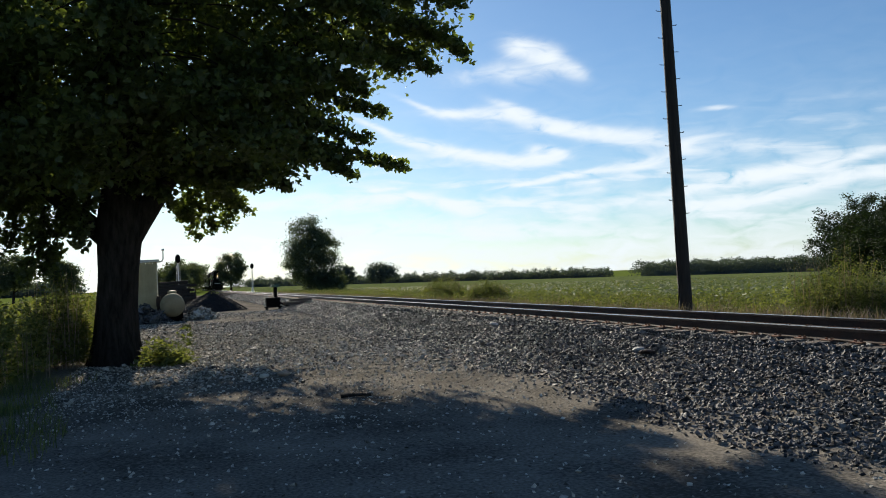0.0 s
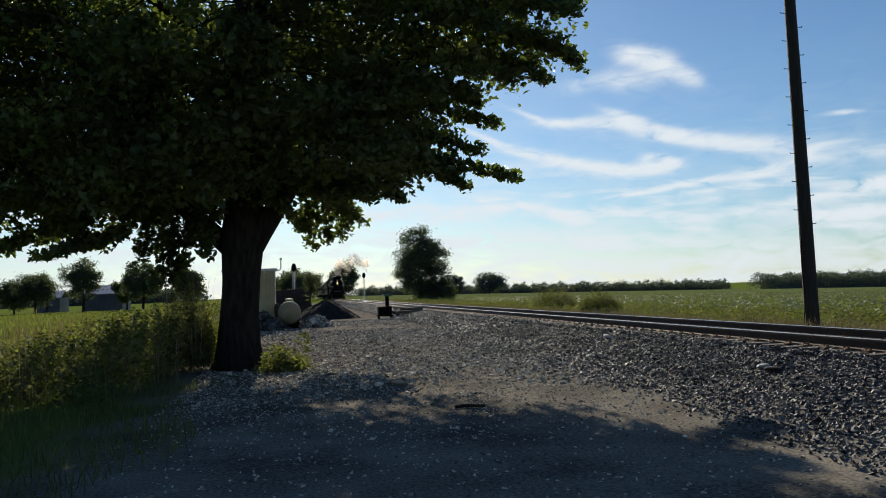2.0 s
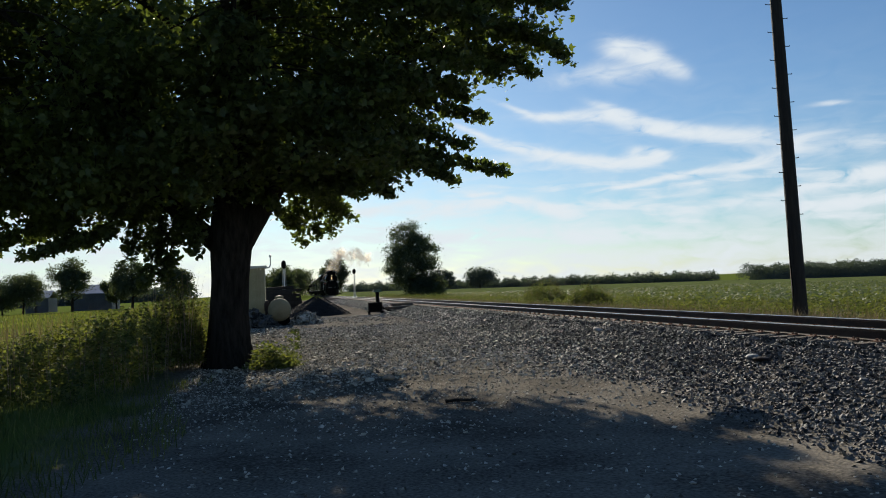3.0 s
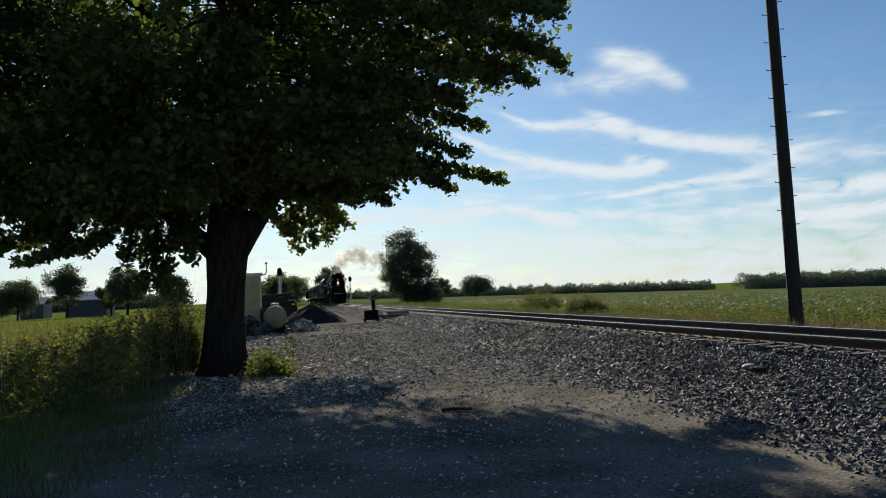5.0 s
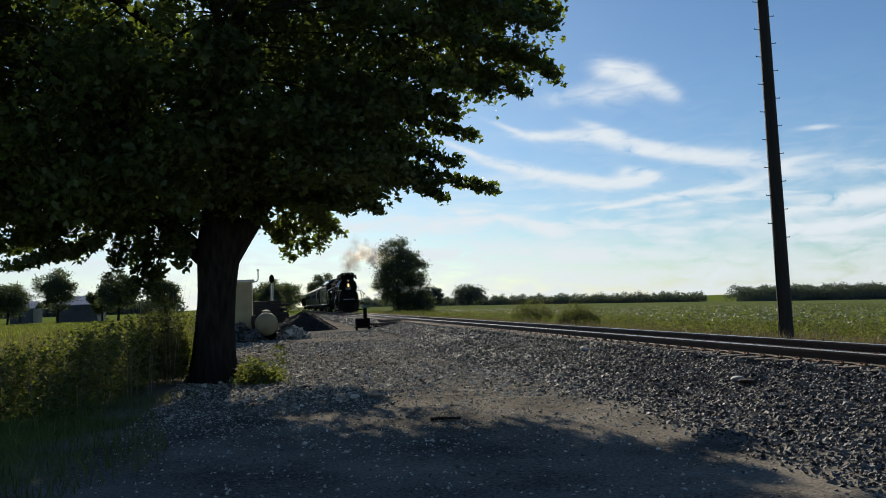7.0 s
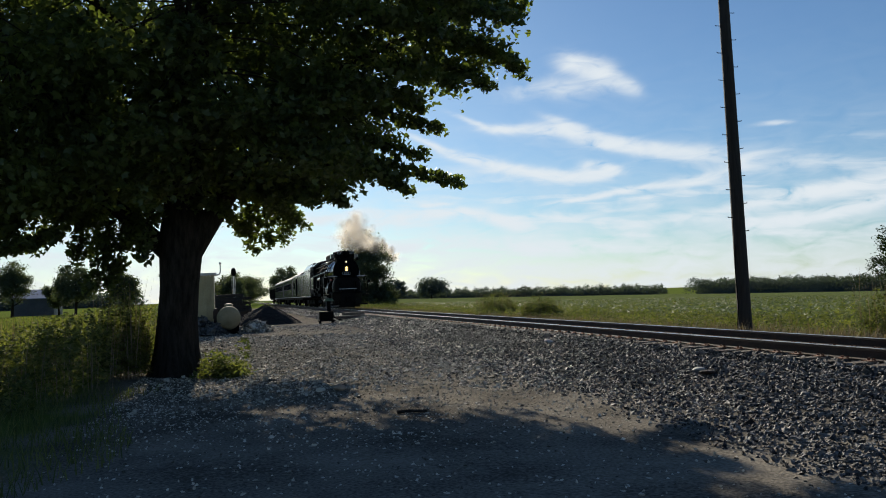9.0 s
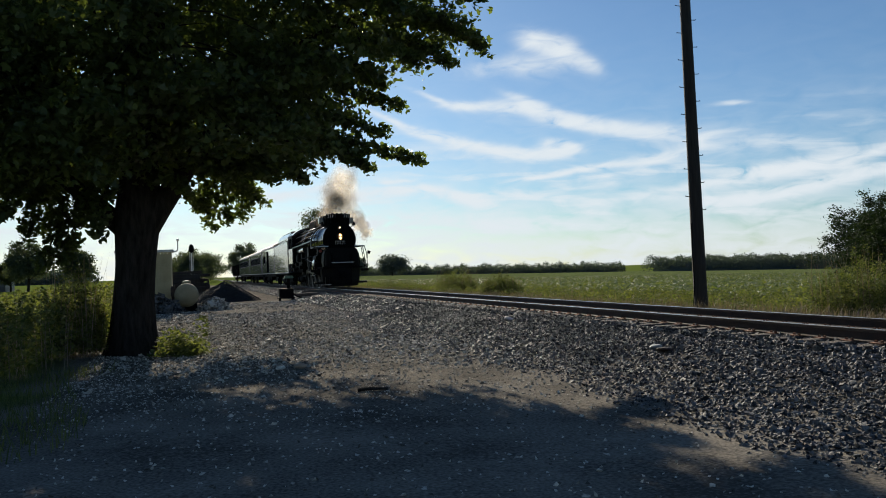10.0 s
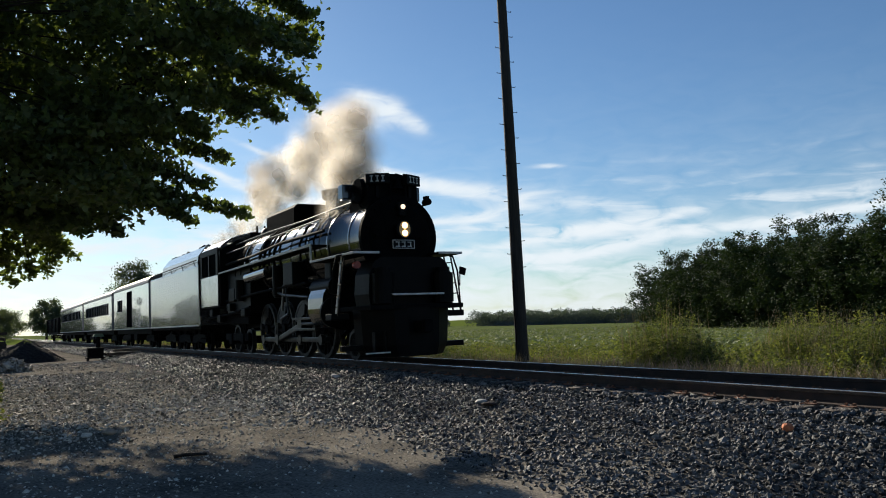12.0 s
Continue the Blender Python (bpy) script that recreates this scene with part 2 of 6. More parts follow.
M = {
    "stone": mat("ballast_stone", (0.013, 0.0135, 0.0145), (0.16, 0.158, 0.15), 9, 0.6, vary=0.6, island=True, bump=0.5, spec=0.2),
    "pebble": mat("gravel_stone", (0.08, 0.071, 0.057), (0.62, 0.565, 0.47), 9, 0.75, vary=0.65, island=True, bump=0.5, spec=0.15),
    "rail": mat("rail_rust", (0.018, 0.011, 0.009), (0.05, 0.026, 0.018), 6, 0.75, bump=0.3),
    "railtop": mat("rail_worn_steel", (0.45, 0.44, 0.43), (0.62, 0.6, 0.58), 3, 0.28, 1.0, bump=0.05, stretch=(8, 0.5, 8)),
    "plate": mat("rusty_tie_plate", (0.1, 0.042, 0.024), (0.24, 0.105, 0.055), 8, 0.85, bump=0.3),
    "tie": mat("tie_wood", (0.035, 0.027, 0.022), (0.12, 0.095, 0.075), 3, 0.9, bump=0.6, vary=0.3, stretch=(1, 8, 8)),
    "bark": mat("bark", (0.01, 0.009, 0.0075), (0.04, 0.034, 0.029), 5, 0.95, bump=1.0, bscale=22, stretch=(2, 2, 0.45), spec=0.1),
    "leaf": mat("maple_leaf", (0.04, 0.058, 0.024), (0.1, 0.132, 0.05), 1.2, 0.5, vary=0.45, island=True, trans=0.45, bump=0.1),
    "farleaf": mat("far_leaf", (0.014, 0.026, 0.012), (0.036, 0.06, 0.022), 0.3, 0.8, vary=0.25, island=True, trans=0.12, bump=0.0, spec=0.2),
    # leaf green lightened and greyed to stand for haze at 130 m and beyond
    "midleaf": mat("haze_tinted_tree_leaf", (0.036, 0.05, 0.038), (0.085, 0.108, 0.075), 0.3, 0.8, vary=0.3, island=True, trans=0.3, bump=0.0, spec=0.15),
    # aerial haze of the horizon trees is painted in: paler, bluer base colour
    "hazeleaf": mat("haze_tinted_far_leaf", (0.04, 0.056, 0.066), (0.08, 0.105, 0.115), 0.05, 0.9, vary=0.15, island=True, trans=0.25, spec=0.1, bump=0.0),
    "weed": mat("weed_leaf", (0.046, 0.064, 0.026), (0.15, 0.165, 0.07), 0.6, 0.8, vary=0.45, island=True, trans=0.38, bump=0.0, spec=0.2),
    "straw": mat("dry_grass", (0.11, 0.086, 0.066), (0.27, 0.21, 0.17), 0.6, 0.8, vary=0.6, island=True, trans=0.12, bump=0.0),
    "bean": mat("bean_leaf", (0.06, 0.088, 0.035), (0.16, 0.185, 0.08), 0.2, 0.65, vary=0.5, island=True, trans=0.22, bump=0.0),
    "polewood": mat("creosoted_pole", (0.012, 0.01, 0.008), (0.04, 0.032, 0.027), 4, 0.85, bump=0.6, stretch=(6, 6, 0.5)),
    "iron": mat("dark_iron", (0.0025, 0.0025, 0.0028), (0.007, 0.007, 0.007), 5, 0.75, 0.0, bump=0.15, spec=0.04),
    "black": mat("black_locomotive_paint", (0.0012, 0.0012, 0.0015), (0.0035, 0.0035, 0.0035), 2.5, 0.5, 0.0, bump=0.08, spec=0.08),
    "smokebox": mat("graphite_smokebox", (0.0015, 0.0015, 0.0015), (0.004, 0.004, 0.004), 3, 0.8, 0.0, bump=0.12, spec=0.05),
    "jacket": mat("polished_boiler_jacket", (0.008, 0.008, 0.01), (0.03, 0.03, 0.03), 1.4, 0.16, 0.5, bump=0.1, coat=0.7),
    "tyre": mat("whitewashed_tyre", (0.008, 0.008, 0.008), (0.045, 0.045, 0.044), 9, 0.5, 0.1, bump=0.1, spec=0.2),
    "rod": mat("polished_rod_steel", (0.012, 0.012, 0.012), (0.05, 0.05, 0.05), 6, 0.35, 0.6, bump=0.05, spec=0.2),
    "white": mat("white_paint", (0.32, 0.32, 0.31), (0.58, 0.58, 0.56), 5, 0.5, bump=0.08),
    "tender": mat("tender_paint", (0.13, 0.13, 0.135), (0.24, 0.24, 0.24), 1.5, 0.13, 0.7, bump=0.3, coat=0.6, stretch=(1, 2.2, 0.16)),
    "coach": mat("coach_paint", (0.22, 0.225, 0.24), (0.34, 0.345, 0.35), 1.2, 0.15, 0.45, bump=0.06, coat=0.9, stretch=(1, 2, 0.3)),
    "coachdark": mat("coach_roof", (0.03, 0.03, 0.032), (0.08, 0.08, 0.08), 1.5, 0.5, bump=0.1),
    "coachglass": mat("coach_window_glass", (0.004, 0.005, 0.006), (0.008, 0.009, 0.01), 2, 0.6, bump=0.0, spec=0.0),
    "shedwall": mat("cream_shed_metal", (0.34, 0.29, 0.16), (0.46, 0.4, 0.24), 2, 0.6, bump=0.1),
    "shedroof": mat("pale_shed_roof", (0.55, 0.54, 0.5), (0.75, 0.73, 0.68), 2, 0.5, bump=0.1),
    "tank": mat("cream_tank_paint", (0.24, 0.2, 0.12), (0.35, 0.3, 0.19), 2.5, 0.75, bump=0.05, spec=0.15),
    "blackstone": mat("dark_aggregate", (0.018, 0.018, 0.019), (0.07, 0.07, 0.07), 9, 0.9, vary=0.4, island=True, bump=0.5, spec=0.1),
    "barn": mat("blue_barn_siding", (0.16, 0.22, 0.34), (0.24, 0.32, 0.46), 0.6, 0.6, bump=0.1),
    # wall siding with the shade of the sunless side put into its colour
    "shadedwall": mat("shaded_barn_siding", (0.05, 0.06, 0.08), (0.09, 0.1, 0.12), 0.6, 0.6, bump=0.1),
    "housewall": mat("house_siding", (0.22, 0.26, 0.33), (0.3, 0.35, 0.43), 0.6, 0.7, bump=0.1),
    "orange": mat("orange_clay", (0.4, 0.11, 0.04), (0.6, 0.2, 0.08), 9, 0.8),
    "lamp": glow("headlight_lens", (1.0, 0.56, 0.2), 3.5),
    "lamp2": glow("upper_headlight_lens", (1.0, 0.72, 0.45), 1.2),
}

# ---- building helpers ----
def part(name, bm, material, parent=None, label="", smooth=False):
    me = bpy.data.meshes.new(name)
    bm.to_mesh(me)
    bm.free()
    me.materials.append(material)
    if smooth:
        me.shade_smooth()
    ob = new(name, me)
    ob.parent = parent
    return tagged(ob, label)


def thing(name, m, label, category, group="", kind=""):
    ob = new(name)
    ob.empty_display_size = 0.2
    ob.matrix_basis = m
    return tagged(ob, label, category, group, kind)


def soup(name, verts, faces, material, parent=None):
    """One mesh from arrays of vertices and equal-sided faces."""
    me = bpy.data.meshes.new(name)
    verts, faces = np.asarray(verts, np.float32), np.asarray(faces, np.int32)
    k = faces.shape[1]
    me.vertices.add(len(verts))
    me.vertices.foreach_set("co", verts.ravel())
    me.loops.add(faces.size)
    me.loops.foreach_set("vertex_index", faces.ravel())
    me.polygons.add(len(faces))
    me.polygons.foreach_set("loop_start", np.arange(0, faces.size, k, dtype=np.int32))
    me.update(calc_edges=True)
    me.validate()
    me.shade_flat()
    me.materials.append(material)
    ob = new(name, me)
    ob.parent = parent
    return ob


def box(bm, c, s, bevel=0.0, rot=None):
    r = bmesh.ops.create_cube(bm, size=1.0)
    vs = r["verts"]
    m = Matrix.Translation(c) @ (rot or Matrix()) @ Matrix.Diagonal((*s, 1))
    bmesh.ops.transform(bm, matrix=m, verts=vs)
    if bevel:
        es = list({e for v in vs for e in v.link_edges})
        bmesh.ops.bevel(bm, geom=es, offset=bevel, segments=2, affect="EDGES", profile=0.6)
    return bm


def rod(bm, a, b, r0, r1=None, seg=10, caps=True):
    a, b = Vector(a), Vector(b)
    d = b - a
    m = Matrix.Translation((a + b) / 2) @ d.to_track_quat("Z", "Y").to_matrix().to_4x4()
    bmesh.ops.create_cone(bm, cap_ends=caps, segments=seg, radius1=r0, radius2=r0 if r1 is None else r1, depth=d.length, matrix=m)
    return bm


def pipe(bm, pts, r, seg=8):
    for a, b in zip(pts[:-1], pts[1:]):
        rod(bm, a, b, r, r, seg)
    for p in pts[1:-1]:
        bmesh.ops.create_icosphere(bm, subdivisions=1, radius=r * 1.05, matrix=Matrix.Translation(p))
    return bm


def lathe(bm, prof, m=None, seg=32, close=False):
    """Turns a profile of (radius, height) round z."""
    rings = []
    for r, h in prof:
        rings.append([bm.verts.new((r * math.cos(2 * math.pi * i / seg), r * math.sin(2 * math.pi * i / seg), h)) for i in range(seg)])
    for p, q in zip(rings[:-1], rings[1:]):
        for i in range(seg):
            bm.faces.new((p[i], p[(i + 1) % seg], q[(i + 1) % seg], q[i]))
    if close:
        bm.faces.new(list(reversed(rings[0])))
        bm.faces.new(rings[-1])
    if m is not None:
        bmesh.ops.transform(bm, matrix=m, verts=[v for ring in rings for v in ring])
    return bm


def prism(bm, poly, y0, y1, axis="y"):
    """A polygon in (x, z) drawn out along y, or in (y, z) along x."""
    def at(p, t):
        return (p[0], t, p[1]) if axis == "y" else (t, p[0], p[1])
    a, b = [bm.verts.new(at(p, y0)) for p in poly], [bm.verts.new(at(p, y1)) for p in poly]
    n = len(poly)
    fs = [bm.faces.new(a), bm.faces.new(list(reversed(b)))]
    for i in range(n):
        fs.append(bm.faces.new((a[(i + 1) % n], a[i], b[i], b[(i + 1) % n])))
    bmesh.ops.recalc_face_normals(bm, faces=fs)
    return bm


ALONG_Y = Matrix.Rotation(radians(-90), 4, "X")  # turns z into +y
rng = np.random.default_rng(7)


def unit(n):
    v = rng.normal(size=(n, 3))
    return v / np.linalg.norm(v, axis=1, keepdims=True)


def scatter_leaves(centres, size, lobes=False, droop=0.3, spread=0.4):
    """Leaves at the centres: folded kites, or lobed blades."""
    n = len(centres)
    s = size * (1 + spread * rng.uniform(-1, 1, n))[:, None]
    up = unit(n)
    up[:, 2] = np.abs(up[:, 2]) + droop
    up /= np.linalg.norm(up, axis=1, keepdims=True)
    t = np.cross(up, unit(n))
    t /= np.linalg.norm(t, axis=1, keepdims=True)
    b = np.cross(up, t)
    if lobes:
        ang = np.radians([-90, -30, 18, 52, 90, 128, 162, 210])
        rad = np.array([0.3, 0.42, 0.6, 0.3, 0.66, 0.3, 0.6, 0.42])
    else:
        ang = np.radians([-90, 0, 90, 180])
        rad = np.array([0.5, 0.3, 0.55, 0.3])
    k = len(ang)
    lx, ly = rad * np.cos(ang), rad * np.sin(ang)
    lz = -0.25 * np.abs(lx)
    v = centres[:, None, :] + s[:, None] * (lx[None, :, None] * t[:, None] + ly[None, :, None] * b[:, None] + lz[None, :, None] * up[:, None])
    f = np.arange(n * k).reshape(n, k)
    return v.reshape(-1, 3), f


def stones(p, size, flat=0.65):
    """Angular broken stones, one at each place."""
    n = len(p)
    c = np.array([(-1, -0.75, -0.2), (0.9, -0.8, 0.2), (1, 0.7, -0.25), (-0.85, 0.8, 0.25), (0.25, 0.1, 1), (-0.2, -0.1, -1)], float)
    v = c[None] * (0.6 * rng.uniform(0.6, 1.15, (n, 6, 3))) + rng.normal(0, 0.08, (n, 6, 3))
    v[:, :, 2] *= flat
    q = rng.normal(size=(n, 4)) * [1, 0.35, 0.35, 1]
    q /= np.linalg.norm(q, axis=1, keepdims=True)
    w, x, y, z = q.T
    r = np.stack([1 - 2 * (y * y + z * z), 2 * (x * y - z * w), 2 * (x * z + y * w), 2 * (x * y + z * w), 1 - 2 * (x * x + z * z), 2 * (y * z - x * w), 2 * (x * z - y * w), 2 * (y * z + x * w), 1 - 2 * (x * x + y * y)], 1).reshape(n, 3, 3)
    s = size * rng.lognormal(0, 0.3, n)
    v = np.einsum("nij,nkj->nki", r, v) * s[:, None, None] + p[:, None]
    tri = np.array([(0, 1, 4), (1, 2, 4), (2, 3, 4), (3, 0, 4), (1, 0, 5), (2, 1, 5), (3, 2, 5), (0, 3, 5)])
    return v.reshape(-1, 3), (tri[None] + 6 * np.arange(n)[:, None, None]).reshape(-1, 3)


def blades(p, height, width, lean=0.35):
    """Bent grass blades, three joints each."""
    n = len(p)
    h = height * rng.uniform(0.5, 1.2, n)
    a = rng.uniform(0, 2 * math.pi, n)
    side = np.stack([np.cos(a), np.sin(a), 0 * a], 1)
    out = np.stack([-np.sin(a), np.cos(a), 0 * a], 1)
    ln = (lean * rng.uniform(0.1, 1.5, n) * h)[:, None]
    w = width * rng.uniform(0.6, 1.3, n)[:, None]
    up = np.array([0, 0, 1.0]) * h[:, None]
    v = np.stack([p - side * w, p + side * w, p + up * 0.55 + out * ln * 0.35 + side * w * 0.8, p + up * 0.55 + out * ln * 0.35 - side * w * 0.8, p + up + out * ln], 1)
    f = np.array([(0, 1, 2), (0, 2, 3), (3, 2, 4)])
    return v.reshape(-1, 3), (f[None] + 5 * np.arange(n)[:, None, None]).reshape(-1, 3)


def join(*sets):
    vs, fs, o = [], [], 0
    for v, f in sets:
        vs.append(v), fs.append(f + o)
        o += len(v)
    return np.concatenate(vs), np.concatenate(fs)


def wave(x, y, s, seed=0.0):
    """Smooth unevenness between about -1 and 1, for arrays."""
    return (np.sin(x * s + 1.3 * seed) * np.cos(y * s * 0.83 + seed) + 0.5 * np.sin(x * s * 2.1 + y * s * 1.7 + seed * 2) + 0.25 * np.sin(x * s * 4.3 - y * s * 3.9 + seed * 5)) / 1.75


TRACK_X, RAIL_Z = 9.5, 0.60
BED_Z = 0.34


def ground_z(x, y):
    x, y = np.asarray(x, float), np.asarray(y, float)
    toe = 5.5 + 0.35 * wave(x * 0, y, 0.35)
    up = np.clip((x - toe) / (7.7 - toe), 0, 1)
    up = up * up * (3 - 2 * up) * 0.35 + up * 0.65
    down = np.clip((x - 11.3) / 2.4, 0, 1)
    z = BED_Z * up - (BED_Z + 0.2) * down
    z = z - 0.0185 * np.clip(x - 16.0, 0, 584)  # the field falls gently away from the track
    near = np.exp(-((x / 60) ** 2 + (y / 90) ** 2))
    z = z + near * (0.035 * wave(x, y, 0.55) + 0.012 * wave(x, y, 2.4, 2)) * np.where((x > 7.5) & (x < 11.5), 0.2, 1.0)
    return z

# ---- ground ----
def ground_material():
    m = mat("earth_and_grass", (0.085, 0.078, 0.066), (0.255, 0.23, 0.19), 0.7, 0.95, bump=0.9, bscale=30, fine=0.6, spec=0.0)
    tr = m.node_tree
    b = tr.nodes["Principled BSDF"]
    soil = b.inputs["Base Color"].links[0].from_socket
    co = tr.nodes.new("ShaderNodeTexCoord")
    sep = tr.nodes.new("ShaderNodeSeparateXYZ")
    tr.links.new(co.outputs["Object"], sep.inputs[0])
    nz = tr.nodes.new("ShaderNodeTexNoise")
    nz.inputs["Scale"].default_value, nz.inputs["Detail"].default_value = 0.35, 6
    tr.links.new(co.outputs["Object"], nz.inputs["Vector"])
    x = math_node(tr, "ADD", sep.outputs[0], math_node(tr, "MULTIPLY", math_node(tr, "SUBTRACT", nz.outputs["Fac"], 0.5), 4.0))
    left = math_node(tr, "MULTIPLY", math_node(tr, "SUBTRACT", -2.2, x), 1.2)
    right = math_node(tr, "MULTIPLY", math_node(tr, "SUBTRACT", x, 13.0), 1.0)
    far = math_node(tr, "MULTIPLY", math_node(tr, "SUBTRACT", sep.outputs[1], 150.0), 0.05)
    g = tr.nodes.new("ShaderNodeClamp")
    tr.links.new(math_node(tr, "MAXIMUM", math_node(tr, "MAXIMUM", left, right), far), g.inputs[0])
    gn = tr.nodes.new("ShaderNodeTexNoise")
    gn.inputs["Scale"].default_value, gn.inputs["Detail"].default_value = 0.12, 8
    tr.links.new(co.outputs["Object"], gn.inputs["Vector"])
    gm = tr.nodes.new("ShaderNodeMix")
    gm.data_type = "RGBA"
    tr.links.new(gn.outputs["Fac"], gm.inputs["Factor"])
    gm.inputs["A"].default_value, gm.inputs["B"].default_value = (0.06, 0.1, 0.02, 1), (0.17, 0.2, 0.05, 1)
    # dark broken stone between the toes of the bed
    bed = tr.nodes.new("ShaderNodeClamp")
    tr.links.new(math_node(tr, "MULTIPLY", math_node(tr, "SUBTRACT", x, 5.6), 0.9), bed.inputs[0])
    sm = tr.nodes.new("ShaderNodeMix")
    sm.data_type = "RGBA"
    tr.links.new(bed.outputs[0], sm.inputs["Factor"])
    tr.links.new(soil, sm.inputs["A"])
    sm.inputs["B"].default_value = (0.05, 0.048, 0.046, 1)
    mx = tr.nodes.new("ShaderNodeMix")
    mx.data_type = "RGBA"
    tr.links.new(g.outputs[0], mx.inputs["Factor"])
    tr.links.new(sm.outputs["Result"], mx.inputs["A"])
    tr.links.new(gm.outputs["Result"], mx.inputs["B"])
    tr.links.new(mx.outputs["Result"], b.inputs["Base Color"])
    return m


def build_ground():
    xs = np.concatenate([-np.geomspace(2600, 12, 40), np.arange(-11, 17, 0.25), np.geomspace(17.5, 2600, 44)])
    ys = np.concatenate([-np.geomspace(600, 6, 16), np.arange(-5, 45, 0.35), np.geomspace(45.5, 3500, 70)])
    gx, gy = np.meshgrid(xs, ys, indexing="ij")
    v = np.stack([gx, gy, ground_z(gx, gy)], -1).reshape(-1, 3)
    i, j = np.meshgrid(np.arange(len(xs) - 1), np.arange(len(ys) - 1), indexing="ij")
    a = (i * len(ys) + j).ravel()
    ob = soup("ground", v, np.stack([a, a + len(ys), a + len(ys) + 1, a + 1], 1), ground_material())
    ob.data.shade_smooth()
    tagged(ob, "dry brown dirt yard with gravel running into green fields", "ground", kind="structure")


build_ground()


def bed_points(n, x0, x1, y0, y1, power=1.0):
    u = rng.uniform(0, 1, n) ** power
    y = y0 + (y1 - y0) * u
    x = rng.uniform(x0, x1, n)
    return x, y


def build_gravel():
    # coarse ballast on the shoulder, thinning into the yard
    x, y = bed_points(62000, 4.5, 8.15, 1.2, 30, 1.4)
    keep = rng.uniform(0, 1, len(x)) < np.clip((x - 4.6 - 0.5 * wave(x, y, 0.5)) / 1.1, 0.05, 1)
    x, y = x[keep], y[keep]
    a = stones(np.stack([x, y, ground_z(x, y) + rng.uniform(-0.008, 0.022, len(x))], 1), 0.039, 0.6)
    x, y = bed_points(24000, 5.9, 8.15, 28, 120, 1.7)
    b = stones(np.stack([x, y, ground_z(x, y) + 0.01], 1), 0.062)
    x, y = bed_points(6000, 10.8, 13.4, 6, 60, 1.4)
    c = stones(np.stack([x, y, ground_z(x, y) + 0.01], 1), 0.08)
    x, y = bed_points(9000, 8.1, 10.9, 2, 50, 1.4)
    d = stones(np.stack([x, y, ground_z(x, y) + rng.uniform(0.0, 0.03, len(x))], 1), 0.075)
    # packed against the ends of the ties
    x, y = bed_points(9000, 7.85, 8.72, 2, 40, 1.4)
    e = stones(np.stack([x, y, ground_z(x, y) + rng.uniform(0.02, 0.075, len(x))], 1), 0.05)
    ob = soup("ballast", *join(a, b, c, d, e), M["stone"])
    tagged(ob, "grey crushed stone ballast heaped beside the rails", "ballast", kind="stuff")
    # smaller pale stones strewn over the yard
    x, y = bed_points(52000, -2.0, 5.8, 2.5, 26, 1.2)
    dens = np.clip(0.6 + 0.6 * np.clip((y - 13.5) / 5, 0, 1) + 0.25 * wave(x, y, 0.8), 0.03, 1)
    keep = rng.uniform(0, 1, len(x)) < dens * np.clip((y - 7.5) / 5, 0.18, 1)
    x, y = x[keep], y[keep]
    a = stones(np.stack([x, y, ground_z(x, y) + 0.002], 1), 0.027, 0.5)
    x, y = bed_points(32000, -1.8, 6.4, 12.5, 50, 1.3)
    keep = (rng.uniform(0, 1, len(x)) < np.where((y > 37) & (y < 47), 0.35, 1.0)) & (rng.uniform(0, 1, len(x)) < np.clip(0.6 + 0.5 * wave(x, y, 0.5), 0.1, 1) * np.clip((y - 12.5 + 1.2 * wave(x, y, 0.9, 2.0)) / 7, 0, 1))
    x, y = x[keep], y[keep]
    b = stones(np.stack([x, y, ground_z(x, y) + 0.008], 1), 0.056, 0.7)
    ob = soup("gravel", *join(a, b), M["pebble"])
    tagged(ob, "pale loose gravel strewn over the dirt yard", "gravel", kind="stuff")


build_gravel()


# ---- railway track ----
def rail_profile():
    """Outline of a rail, foot to head."""
    return [(-0.075, 0), (0.075, 0), (0.075, 0.012), (0.012, 0.03), (0.010, 0.125), (0.036, 0.135), (0.036, 0.168), (-0.036, 0.168), (-0.036, 0.135), (-0.010, 0.125), (-0.012, 0.03), (-0.075, 0.012)]


